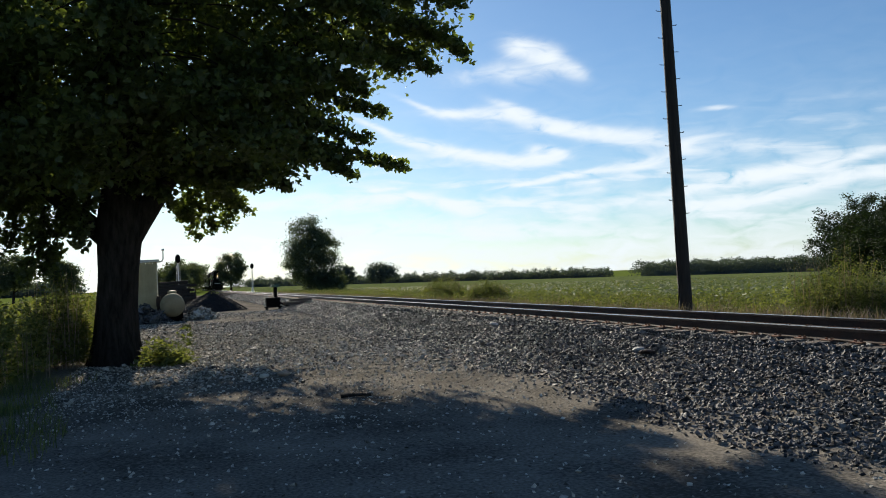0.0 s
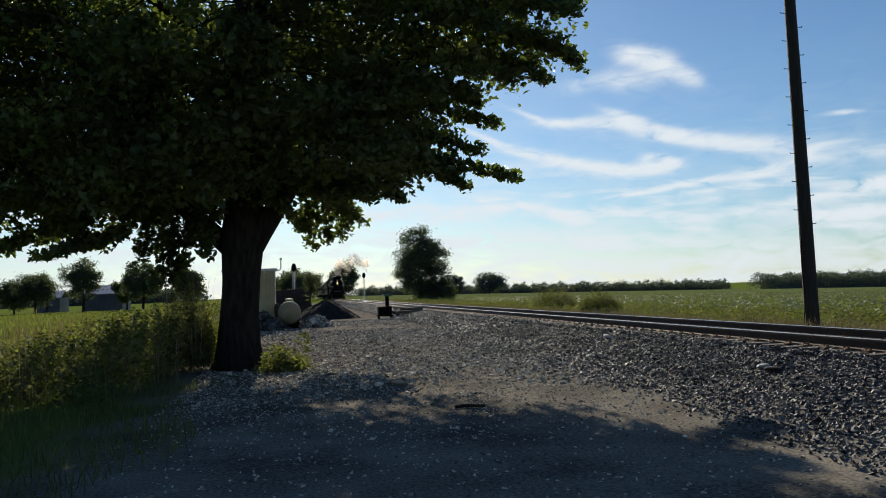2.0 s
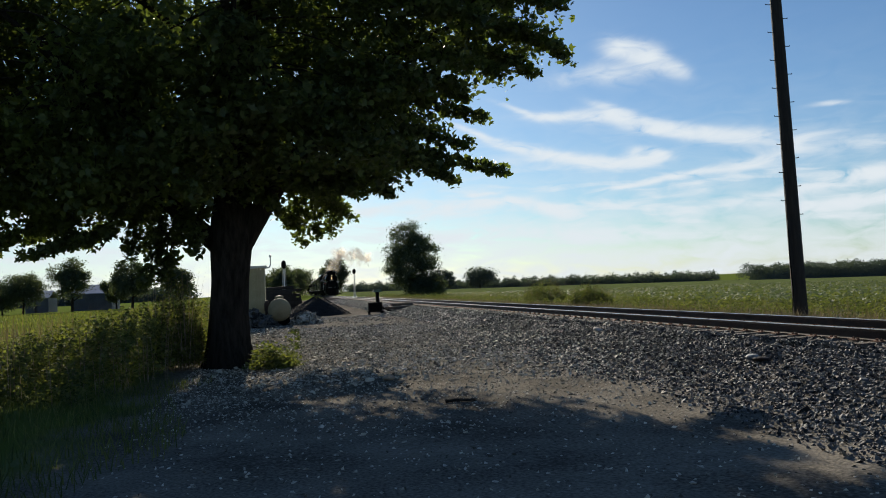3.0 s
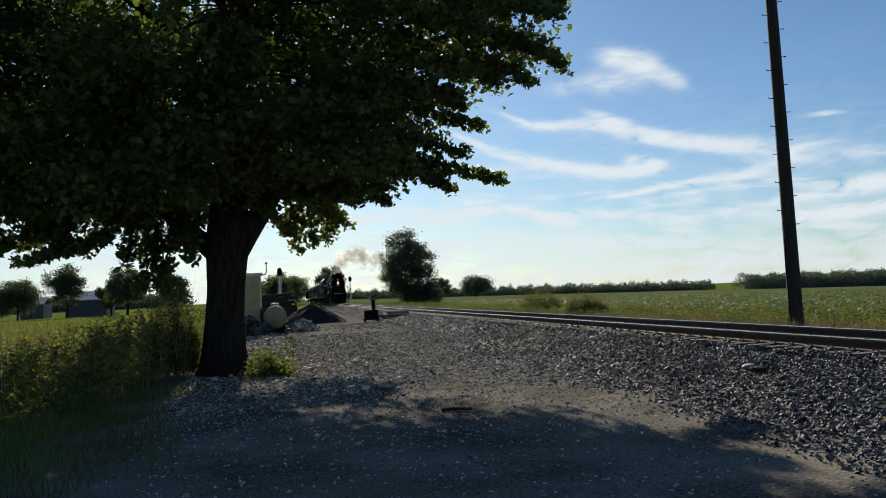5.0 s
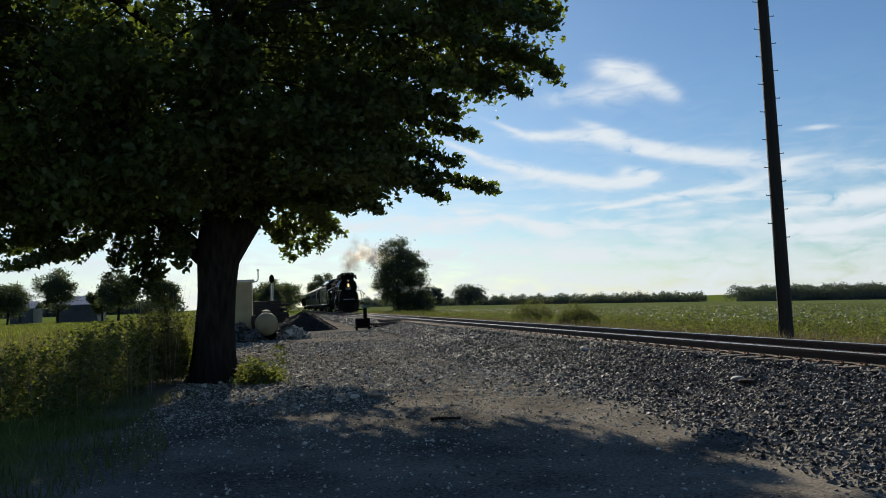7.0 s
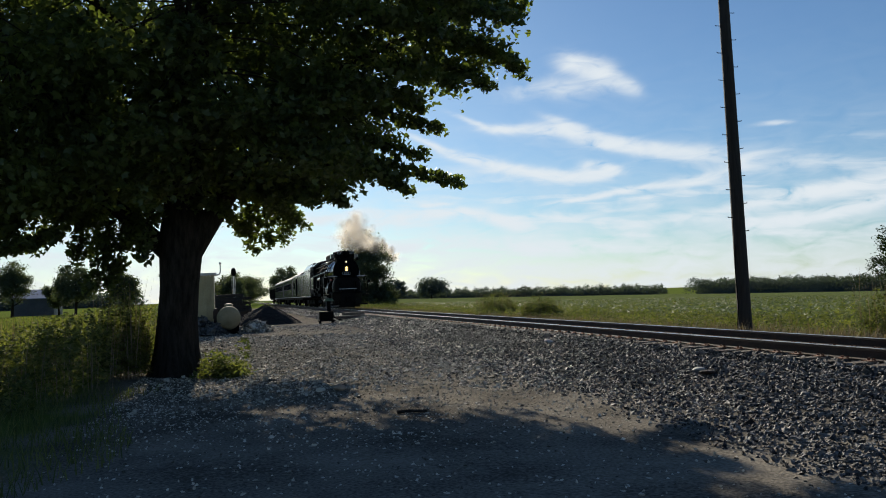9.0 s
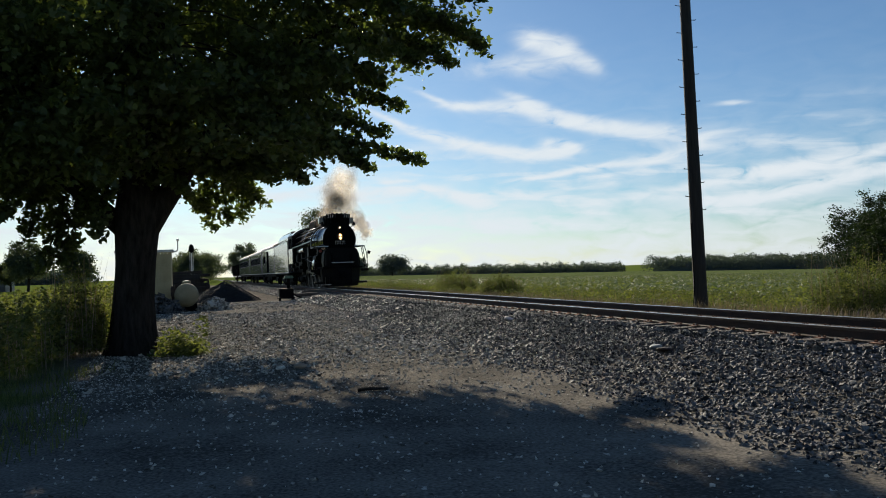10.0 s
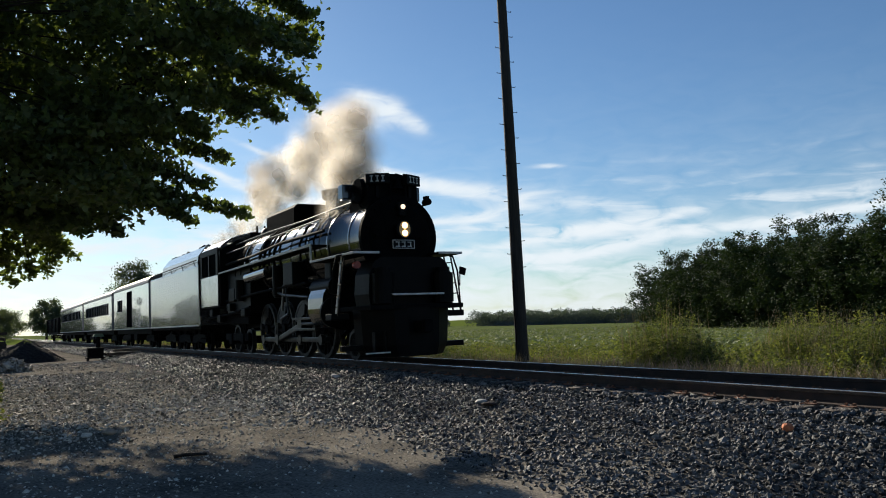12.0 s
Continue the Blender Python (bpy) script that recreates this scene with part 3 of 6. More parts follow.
def build_track():
    track = thing("railway_track", pose(TRACK_X, 0, RAIL_Z), "single railway track with rusty rails on dark wooden ties", "railway track", kind="structure")
    for s in (-1, 1):
        cx = s * 0.754
        bm = bmesh.new()
        prism(bm, [(cx + x, z - 0.174) for x, z in rail_profile()], -60, 900)
        rail = part("rail", bm, M["rail"], track, "rusty steel rail")
        bm = bmesh.new()
        prism(bm, [(cx - 0.02, -0.006), (cx + 0.024, -0.006), (cx + 0.022, 0.0), (cx - 0.018, 0.0)], -60, 900)
        part("railhead", bm, M["railtop"], rail, "shiny worn running surface")
    bm = bmesh.new()
    box(bm, (0, 0, -0.265), (2.6, 0.23, 0.18), 0.012)
    tie = bpy.data.meshes.new("tie")
    bm.to_mesh(tie)
    bm.free()
    tie.materials.append(M["tie"])
    bm = bmesh.new()
    for s in (-1, 1):
        box(bm, (s * 0.754, 0, -0.168), (0.36, 0.19, 0.014))
        for k in (-1, 1):
            for q in (-1, 1):
                box(bm, (s * 0.754 + k * 0.095, q * 0.05, -0.15), (0.03, 0.03, 0.035))
    plate = bpy.data.meshes.new("tie_plate")
    bm.to_mesh(plate)
    bm.free()
    plate.materials.append(M["plate"])
    y = 1.0
    rr = random.Random(3)
    for i in range(290):
        t = new("tie", tie)
        t.parent = track
        t.matrix_basis = pose(rr.uniform(-0.06, 0.06), y, rr.uniform(-0.012, 0.004), 0, 0, rr.uniform(-1.2, 1.2))
        if i < 130:
            p = new("tie_plate", plate)
            p.parent = track
            p.matrix_basis = pose(0, y, 0)
        y += 0.52 if i < 150 else 0.78


build_track()

# ---- pole beside the track ----
def build_pole():
    pole = thing("utility_pole", pose(14.21, 20.9, -0.22, 0, -0.8, 0), "tall dark wooden utility pole with climbing pegs", "utility pole")
    bm = bmesh.new()
    lathe(bm, [(0.2, -0.05), (0.195, 0.4), (0.185, 3), (0.17, 6), (0.15, 10), (0.135, 14), (0.13, 14.05), (0.0, 14.15)], seg=20)
    part("shaft", bm, M["polewood"], pole, smooth=True)
    for i in range(26):
        z, s = 3.3 + i * 0.4, (-1 if i % 2 else 1)
        bm = bmesh.new()
        pipe(bm, [(s * 0.15, 0, z), (s * 0.32, 0, z + 0.005), (s * 0.325, 0, z + 0.03)], 0.011, 6)
        part("peg", bm, M["iron"], pole)
    bm = bmesh.new()
    pipe(bm, [(-0.21, -0.05, 2.9), (-0.24, -0.06, 2.2), (-0.225, -0.06, 1.2), (-0.3, -0.06, 0.4), (-0.34, -0.06, 0.0)], 0.018, 6)
    part("cable", bm, M["iron"], pole, "loose black cable down the pole")


build_pole()


# ---- trees ----
def limb_mesh(bm, pts, r0, r1, seg=8):
    rings = []
    n = len(pts)
    for i, p in enumerate(pts):
        p = Vector(p)
        d = (Vector(pts[min(i + 1, n - 1)]) - Vector(pts[max(i - 1, 0)])).normalized()
        q = d.to_track_quat("Z", "Y")
        r = r0 + (r1 - r0) * i / (n - 1)
        rings.append([bm.verts.new(p + q @ Vector((r * math.cos(2 * math.pi * k / seg), r * math.sin(2 * math.pi * k / seg), 0))) for k in range(seg)])
    for a, b in zip(rings[:-1], rings[1:]):
        for k in range(seg):
            bm.faces.new((a[k], a[(k + 1) % seg], b[(k + 1) % seg], b[k]))
    bm.faces.new(rings[-1])


def bent(a, b, sag, rr, n=6):
    a, b = Vector(a), Vector(b)
    w = Vector((rr.uniform(-1, 1), rr.uniform(-1, 1), rr.uniform(-0.3, 1))) * sag
    return [a.lerp(b, t) + w * math.sin(math.pi * t) for t in [i / (n - 1) for i in range(n)]]


CROWN_Z = (2.6, 3.2, 3.6, 4.0, 4.6, 5.2, 5.8, 6.4, 7.2, 8.4, 9.6, 11.2, 12.6)
CROWN_R = (1.2, 2.4, 3.3, 4.1, 4.4, 4.9, 5.2, 6.4, 7.1, 7.2, 6.6, 4.6, 0.8)
UNDER_X = (-8.0, -4.0, -2.3, -1.0, -0.2, 0.6, 3.4, 4.3, 5.2, 6.3, 8.0)
UNDER_Z = (3.0, 3.1, 3.2, 3.3, 3.7, 3.8, 3.8, 4.5, 5.5, 6.3, 7.0)
# boughs that stand out of the crown: where the tip is, how long, how wide
BOUGHS = [
    ((8.0, -1.0, 8.3), 2.6, 0.9), ((7.9, -1.0, 6.75), 2.8, 0.8), ((7.6, -0.4, 7.2), 2.4, 0.8), ((7.0, -1.2, 6.3), 2.2, 0.6),
    ((5.85, -1.0, 5.35), 1.9, 0.5), ((5.6, -0.6, 5.9), 1.8, 0.6), ((5.5, -1.0, 4.75), 1.7, 0.5), ((6.25, -1.0, 4.15), 2.9, 0.42),
    ((5.0, -1.2, 3.95), 1.9, 0.42), ((4.9, -0.8, 4.3), 1.8, 0.5), ((3.7, -1.0, 3.7), 1.6, 0.5), ((2.9, -1.3, 3.7), 1.5, 0.5),
    ((2.1, -1.0, 3.75), 1.3, 0.5), ((1.2, -0.8, 3.6), 1.1, 0.4), ((8.2, 0.0, 9.2), 2.4, 0.8), ((7.6, -1.5, 9.9), 2.4, 0.9),
    ((-3.8, -1.0, 2.6), 1.6, 0.5), ((-3.2, -0.6, 2.8), 1.5, 0.5), ((-4.6, -0.5, 2.9), 1.6, 0.6), ((-2.3, -1.0, 3.0), 1.3, 0.5),
    ((-1.45, 0.6, 2.05), 1.7, 0.4), ((-1.85, 0.4, 1.95), 1.6, 0.32), ((-2.1, 0.6, 2.6), 1.4, 0.4),
    ((-0.6, -0.6, 2.6), 1.1, 0.35), ((-0.9, -0.2, 3.0), 1.1, 0.4), ((-5.8, 0.5, 2.7), 1.6, 0.6), ((-6.4, -0.4, 3.2), 1.6, 0.6),
    # sunlit boughs hanging on the far side
    ((2.7, 4.4, 3.3), 1.7, 0.5), ((1.75, 4.5, 3.0), 1.6, 0.42), ((2.3, 4.5, 3.15), 1.5, 0.4), ((3.2, 4.4, 3.65), 1.6, 0.45), ((1.55, 4.4, 3.5), 1.3, 0.4),
    ((-2.4, 4.6, 3.0), 1.6, 0.5), ((-4.0, 4.8, 3.2), 1.6, 0.5), ((-5.4, 4.4, 3.3), 1.6, 0.6),
]


def under(p):
    """How low the crown hangs at a place; the underside climbs outwards and to the back."""
    k = 18.0 / (19.0 + p.y)
    return 1.6 + (float(np.interp((p.x - 1.25) * k + 1.25, UNDER_X, UNDER_Z)) - 1.6) / k


def build_maple():
    rr = random.Random(11)
    base = Vector((-1.25, 19.0, 0.0))
    tree = thing("maple_tree", Matrix.Translation(base), "large leafy maple tree with a thick dark trunk", "tree")
    bm = bmesh.new()
    prof = [(0.66, -0.1), (0.52, 0.15), (0.45, 0.5), (0.405, 1.2), (0.4, 2.0), (0.43, 2.5), (0.46, 3.0), (0.42, 3.5), (0.3, 4.6), (0.2, 6.5), (0.1, 9.5)]
    lathe(bm, prof, seg=30)
    for v in bm.verts:
        a = math.atan2(v.co.y, v.co.x)
        k = 1 + 0.1 * math.sin(3 * a + v.co.z * 0.7) + 0.035 * math.sin(11 * a + v.co.z) + 0.06 * math.sin(7 * a + 1.0) * max(0.0, 1.5 - v.co.z)
        v.co.x, v.co.y = v.co.x * k + 0.05 * max(0.0, v.co.z - 0.8) ** 1.3, v.co.y * k
    part("trunk", bm, M["bark"], tree, "thick furrowed dark trunk", smooth=True)
    limbs = []
    ends = [(3.6, -0.6, 6.6, 2.3, 0.3), (-3.2, 0.3, 5.2, 2.5, 0.24)]  # the two great forks of the trunk
    for i in range(17):
        if i < 2:
            x, y, z, z0, r0 = ends[i]
            end = Vector((x, y, z))
        else:
            a = 2 * math.pi * i / 15 * 2.4 + rr.uniform(-0.3, 0.3)
            z0 = 3.2 + 0.34 * i
            reach = rr.uniform(4.2, 6.4) * (1.0 if i < 12 else 0.7)
            end = Vector((math.cos(a) * reach, math.sin(a) * reach, z0 + rr.uniform(1.7, 2.8) + (1.2 if i > 11 else 0)))
            r0 = 0.2 - 0.007 * i
        pts = bent((0.05 * max(0.0, z0 - 0.8) ** 1.3, 0, z0), end, 0.4, rr, 8)
        limbs.append(pts)
        bm = bmesh.new()
        limb_mesh(bm, pts, r0, 0.045)
        part("limb", bm, M["bark"], tree, smooth=True)
    nodes = [p for l in limbs for p in l[2:]] + [Vector((0.3, 0, z)) for z in (5, 6, 7, 8, 9)]
    twig = bmesh.new()
    cents = []
    for _ in range(CROWN_TWIGS):
        while True:
            z = rr.uniform(2.7, 12.4)
            a = rr.uniform(0, 2 * math.pi)
            left = max(0.0, -math.cos(a))
            h = rr.uniform(0.02, 1.0) ** 0.45 * float(np.interp(z, CROWN_Z, CROWN_R)) * (1 + 0.07 * math.sin(3 * a + z)) * (1 + 0.35 * left) * (1 + 0.2 * max(0.0, math.sin(a)))
            p = Vector((math.cos(a) * h, math.sin(a) * h * 0.9, z - 0.4 * left))
            back = float(np.interp(p.x, UNDER_X, UNDER_Z)) - 0.75 + 0.424 * p.y if p.x > 0.6 else 0.0
            if p.z > max(under(p), back) + 0.25 + 0.15 * math.sin(p.x * 2.1 + p.y) and noise.noise(p * 0.55) > -0.33:
                break
        cents.append(p)
    # the close mass of the side away from the track
    for _ in range(190):
        p = Vector((rr.uniform(-7.2, -1.2), rr.uniform(-2.2, 2.6), rr.uniform(3.6, 9.0)))
        if p.z > under(p) + 0.3:
            cents.append(p)
    # low boughs reaching out at the back, over the weeds and the yard
    for _ in range(150):
        p = Vector((rr.uniform(-2.4, 0.9), rr.uniform(2.5, 8.2), 0))
        p.z = under(p) + rr.uniform(0.25, 1.7)
        cents.append(p)
    pts = []
    for p in cents:
        q = min(nodes, key=lambda o: (o - p).length)
        if (q - p).length > 1.6:
            q = p + (q - p).normalized() * 1.6
        limb_mesh(twig, bent(q, p, 0.15, rr, 4), 0.022, 0.006, 5)
        n = rr.randint(88, 128)
        d = np.clip(rng.normal(size=(n, 3)), -1.8, 1.8) * [0.42, 0.42, 0.2]
        d[:, 2] -= 0.10 * (d[:, 0] ** 2 + d[:, 1] ** 2)
        pts.append(np.array(p) + d)
    # boughs with side shoots and leaves in tufts along them
    boughs = [(Vector(b), l, w) for b, l, w in BOUGHS]
    for _ in range(90):
        z, a = rr.uniform(4.2, 12.0), rr.uniform(0, 2 * math.pi)
        h = 1.1 * float(np.interp(z, CROWN_Z, CROWN_R)) * (1.3 if math.cos(a) < -0.5 else 1.0)
        p = Vector((math.cos(a) * h, math.sin(a) * h * 0.9, z))
        if p.z > under(p) and (p.x < 0.6 or p.z > 3.6 + 0.424 * p.y):
            boughs.append((p, rr.uniform(1.5, 2.4), rr.uniform(0.5, 0.8)))
    for tip, length, width in boughs:
        low = tip.z < 3.5
        inward = Vector((-tip.x, -tip.y, 0))
        inward = (inward.normalized() if inward.length > 0.1 else Vector((0, 0, 0))) * (0.35 if low and abs(tip.x) < 3.4 else 0.93)
        inward.z = 1.0 if low and abs(tip.x) < 3.4 else 0.3
        a = tip + inward.normalized() * length
        spine = bent(a, tip, 0.1 * length, rr, 7)
        limb_mesh(twig, spine, 0.03, 0.006, 5)
        d = (tip - a).normalized()
        side = d.cross(Vector((0, 0, 1))).normalized()
        for k in range(int(length * 9)):
            t = (k + 0.5) / int(length * 9)
            f = min(t * 6, 5.999)
            c = spine[int(f)].lerp(spine[int(f) + 1], f - int(f))
            reach = width * rr.uniform(0.35, 1.0) * (1.05 - 0.75 * t)
            e = c + (side * (1 if k % 2 else -1) * rr.uniform(0.5, 1.0) + d * rr.uniform(0.2, 0.8) + Vector((0, 0, rr.uniform(-0.5, 0.35)))) * reach
            limb_mesh(twig, [c, c.lerp(e, 0.5) + Vector((0, 0, 0.03)), e], 0.009, 0.004, 4)
            for q in (0.45, 0.75, 1.0):
                n = rr.randint(8, 11)
                pts.append(np.array(c.lerp(e, q)) + np.clip(rng.normal(size=(n, 3)), -1.7, 1.7) * [0.1, 0.1, 0.07] - [0, 0, 0.04])
    part("twig", twig, M["bark"], tree, smooth=True)
    ob = soup("crown", *scatter_leaves(np.concatenate(pts), 0.135, lobes=True, droop=0.18), M["leaf"], tree)
    tagged(ob, "dense dark green maple leaves with bright gaps")


CROWN_TWIGS = 1040
build_maple()


def broad_tree(name, x, y, h, w, label, material, leaf=0.5, clumps=90, per=40, seed=1, z0=0.0, trunk=0.12, group=""):
    """A farther tree: trunk, a few limbs and a crown of leaf clumps with an uneven outline."""
    rr = random.Random(seed)
    tree = thing(name, pose(x, y, z0), label, "tree", group)
    bm = bmesh.new()
    limb_mesh(bm, bent((0, 0, -0.1), (0, 0, h * 0.75), 0.2, rr, 6), h * 0.03, h * 0.008, 8)
    for i in range(6):
        a = i * 1.1
        limb_mesh(bm, bent((0, 0, h * (0.2 + 0.07 * i)), (math.cos(a) * w * 0.35, math.sin(a) * w * 0.35, h * (0.4 + 0.08 * i)), 0.3, rr, 5), h * 0.012, h * 0.004, 6)
    part("trunk", bm, M["bark"], tree)
    pts = []
    for _ in range(clumps):
        u = Vector((rr.gauss(0, 1), rr.gauss(0, 1), rr.gauss(0, 1))).normalized() * rr.uniform(0.2, 1) ** 0.5
        wob = 1 + 0.5 * noise.noise(Vector((u.x * 1.7 + seed, u.y * 1.7, u.z * 1.7)))
        c = np.array((u.x * w / 2 * wob, u.y * w / 2 * wob, h * (0.5 + trunk / 2) + u.z * h * (0.5 - trunk / 2) * wob))
        pts.append(c + rng.normal(size=(per, 3)) * (w * 0.07, w * 0.07, w * 0.05))
    ob = soup("crown", *scatter_leaves(np.concatenate(pts), leaf), material, tree)
    return tree

# ---- trees, woods and buildings farther off ----
broad_tree("tree", 21.3, 138, 11.8, 8.2, "dark bushy tree beside the tracks", M["midleaf"], 0.28, 210, 150, 4, z0=-0.3, trunk=0.02)
broad_tree("tree", 24.5, 136, 4.0, 5.0, "low dark bush below the trackside tree", M["midleaf"], 0.25, 90, 110, 5, z0=-0.35, trunk=0.0)


def woods(name, x0, y0, x1, y1, h, depth, n, leaf, material, label, seed, rise=0.25):
    """A stand of trees seen as one mass, with an uneven skyline."""
    r = np.random.default_rng(seed)
    t, back = r.uniform(0, 1, n), r.uniform(0, 1, n)
    L = math.hypot(x1 - x0, y1 - y0)
    nx, ny = (y1 - y0) / L, -(x1 - x0) / L
    if nx * (x0 + x1) + ny * (y0 + y1) < 0:
        nx, ny = -nx, -ny
    s = t * L
    top = h * (1 - rise + rise * (0.5 + 0.5 * wave(s, s * 0.3 + back * 20, 2 * math.pi / (h * 2.1), seed)) + 0.12 * wave(s, s * 0, 2 * math.pi / (h * 0.6), seed + 3))
    end = np.clip(np.minimum(s, L - s) / (h * 0.35), 0.0, 1) ** 0.5
    top = top * (0.35 + 0.65 * end)
    z = top * r.uniform(0, 1, n) ** 0.55
    p = np.stack([x0 + (x1 - x0) * t + nx * back * depth, y0 + (y1 - y0) * t + ny * back * depth, z], 1)
    p += r.normal(size=p.shape) * leaf * 0.5
    p[:, 2] = np.maximum(p[:, 2], 0.1) + ground_z(p[:, 0], p[:, 1])
    # solid heart of the stand, below the leafy outline
    k = 200
    ss = np.linspace(0.02, 0.98, k) * L
    hh = 0.72 * h * (1 - rise + rise * (0.5 + 0.5 * wave(ss, ss * 0.3 + 10, 2 * math.pi / (h * 2.1), seed)))
    rows = []
    for b_, z_ in ((0.2, 0.0), (0.3, 1.0), (0.7, 1.0), (0.8, 0.0)):
        rows.append(np.stack([x0 + (x1 - x0) * ss / L + nx * b_ * depth, y0 + (y1 - y0) * ss / L + ny * b_ * depth, hh * z_], 1))
    for q in rows:
        q[:, 2] += ground_z(q[:, 0], q[:, 1])
    i = np.arange(k - 1)
    core = (np.concatenate(rows), np.concatenate([np.stack([c * k + i, c * k + i + 1, (c + 1) * k + i + 1, (c + 1) * k + i], 1) for c in range(3)]))
    return tagged(soup(name, *join(scatter_leaves(p, leaf), core), material), label, "woods", kind="stuff")


def near_woods(x0, y0, x1, y1, n, h, seed, label):
    """Crowns standing close together at the field's edge, clump by clump."""
    r = np.random.default_rng(seed)
    pts = []
    for k in range(n):
        t = (k + r.uniform(0, 0.8)) / n
        back = (k % 3) * 5.0
        hh = h * r.uniform(0.78, 1.12) + back * 0.18
        w = r.uniform(5.5, 8.5)
        cx, cy = x0 + (x1 - x0) * t + back, y0 + (y1 - y0) * t + r.uniform(-1, 1)
        for _ in range(60):
            u = r.normal(size=3)
            u /= np.linalg.norm(u)
            u *= r.uniform(0.55, 1.0) * (1 + 0.07 * math.sin(4 * u[0] + 3 * u[2] + k))
            q = np.array([cx + u[0] * w / 2, cy + u[1] * w / 2, hh * (0.52 + 0.46 * u[2])])
            d = r.normal(size=(105, 3)) * [0.42, 0.42, 0.34]
            pts.append(q + d)
        for _ in range(26):
            q = np.array([cx + r.uniform(-0.55, 0.55) * w, cy + r.uniform(-0.55, 0.55) * w, hh * r.uniform(0, 0.45)])
            pts.append(q + r.normal(size=(56, 3)) * [0.6, 0.6, 0.4])
        for _ in range(40):
            u = r.normal(size=3)
            u *= r.uniform(0.1, 0.6) / np.linalg.norm(u)
            q = np.array([cx + u[0] * w / 2, cy + u[1] * w / 2, hh * (0.5 + 0.46 * u[2])])
            pts.append(q + r.normal(size=(60, 3)) * [0.7, 0.7, 0.6])
    p = np.concatenate(pts)
    p[:, 2] = np.maximum(p[:, 2], 0.15) + ground_z(p[:, 0], p[:, 1])
    tagged(soup("near_woods", *scatter_leaves(p, 0.31, droop=0.5), M["farleaf"]), label, "woods", kind="stuff")


near_woods(96, 102, 80, 52, 28, 12.6, 3, "dark dense wood at the edge of the field")
near_woods(80, 52, 75, -20, 20, 16.5, 4, "dark dense wood at the edge of the field")
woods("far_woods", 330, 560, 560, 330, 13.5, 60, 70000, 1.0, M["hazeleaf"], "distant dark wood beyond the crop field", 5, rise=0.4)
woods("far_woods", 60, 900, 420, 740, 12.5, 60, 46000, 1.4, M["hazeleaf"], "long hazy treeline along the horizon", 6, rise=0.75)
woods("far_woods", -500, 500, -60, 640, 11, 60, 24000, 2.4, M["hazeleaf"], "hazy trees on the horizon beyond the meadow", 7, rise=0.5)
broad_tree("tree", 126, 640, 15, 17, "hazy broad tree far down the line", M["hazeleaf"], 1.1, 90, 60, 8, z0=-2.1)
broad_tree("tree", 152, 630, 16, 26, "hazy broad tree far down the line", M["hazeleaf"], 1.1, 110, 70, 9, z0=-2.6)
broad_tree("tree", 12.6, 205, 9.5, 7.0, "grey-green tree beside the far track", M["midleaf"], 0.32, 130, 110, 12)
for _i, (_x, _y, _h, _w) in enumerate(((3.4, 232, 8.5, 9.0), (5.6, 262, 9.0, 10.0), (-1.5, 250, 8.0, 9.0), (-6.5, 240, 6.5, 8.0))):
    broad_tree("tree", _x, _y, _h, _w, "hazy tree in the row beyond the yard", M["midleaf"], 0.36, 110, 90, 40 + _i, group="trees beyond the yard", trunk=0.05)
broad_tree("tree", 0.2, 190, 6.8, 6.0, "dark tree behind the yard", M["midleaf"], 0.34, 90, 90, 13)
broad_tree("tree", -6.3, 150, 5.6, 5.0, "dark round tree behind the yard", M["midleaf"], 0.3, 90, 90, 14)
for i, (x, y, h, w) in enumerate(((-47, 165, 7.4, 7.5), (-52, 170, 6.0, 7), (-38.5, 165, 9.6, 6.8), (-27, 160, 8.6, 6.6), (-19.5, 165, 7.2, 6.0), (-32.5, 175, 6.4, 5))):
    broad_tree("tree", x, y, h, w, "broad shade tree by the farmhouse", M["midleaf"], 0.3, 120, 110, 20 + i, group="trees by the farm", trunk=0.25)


def build_barn(x, y, w, d, h, label, wall, roof):
    b = thing("barn", pose(x, y, 0), label, "barn")
    bm = bmesh.new()
    prism(bm, [(-w / 2, 0), (w / 2, 0), (w / 2, h), (-w / 2, h)], 0, d)
    part("wall", bm, wall, b)
    bm = bmesh.new()
    prism(bm, [(-0.3, h - 0.05), (d / 2, h + d * 0.2), (d + 0.3, h - 0.05), (d + 0.3, h + 0.1), (d / 2, h + d * 0.2 + 0.15), (-0.3, h + 0.1)], -w / 2 - 0.3, w / 2 + 0.3, "x")
    part("roof", bm, roof, b)
    for k in range(2):
        bm = bmesh.new()
        box(bm, (-w * 0.25 + k * w * 0.4, -0.04, 1.3), (2.2, 0.08, 2.6), 0.02)
        part("door", bm, wall, b)
    return b


build_barn(-38.5, 182, 7.5, 9, 3.4, "long barn with shade-darkened walls and a blue metal roof behind trees", M["shadedwall"], M["barn"])
build_barn(-50, 185, 4.5, 7, 3.0, "low grey-blue farmhouse beside shade trees", M["shadedwall"], M["housewall"])

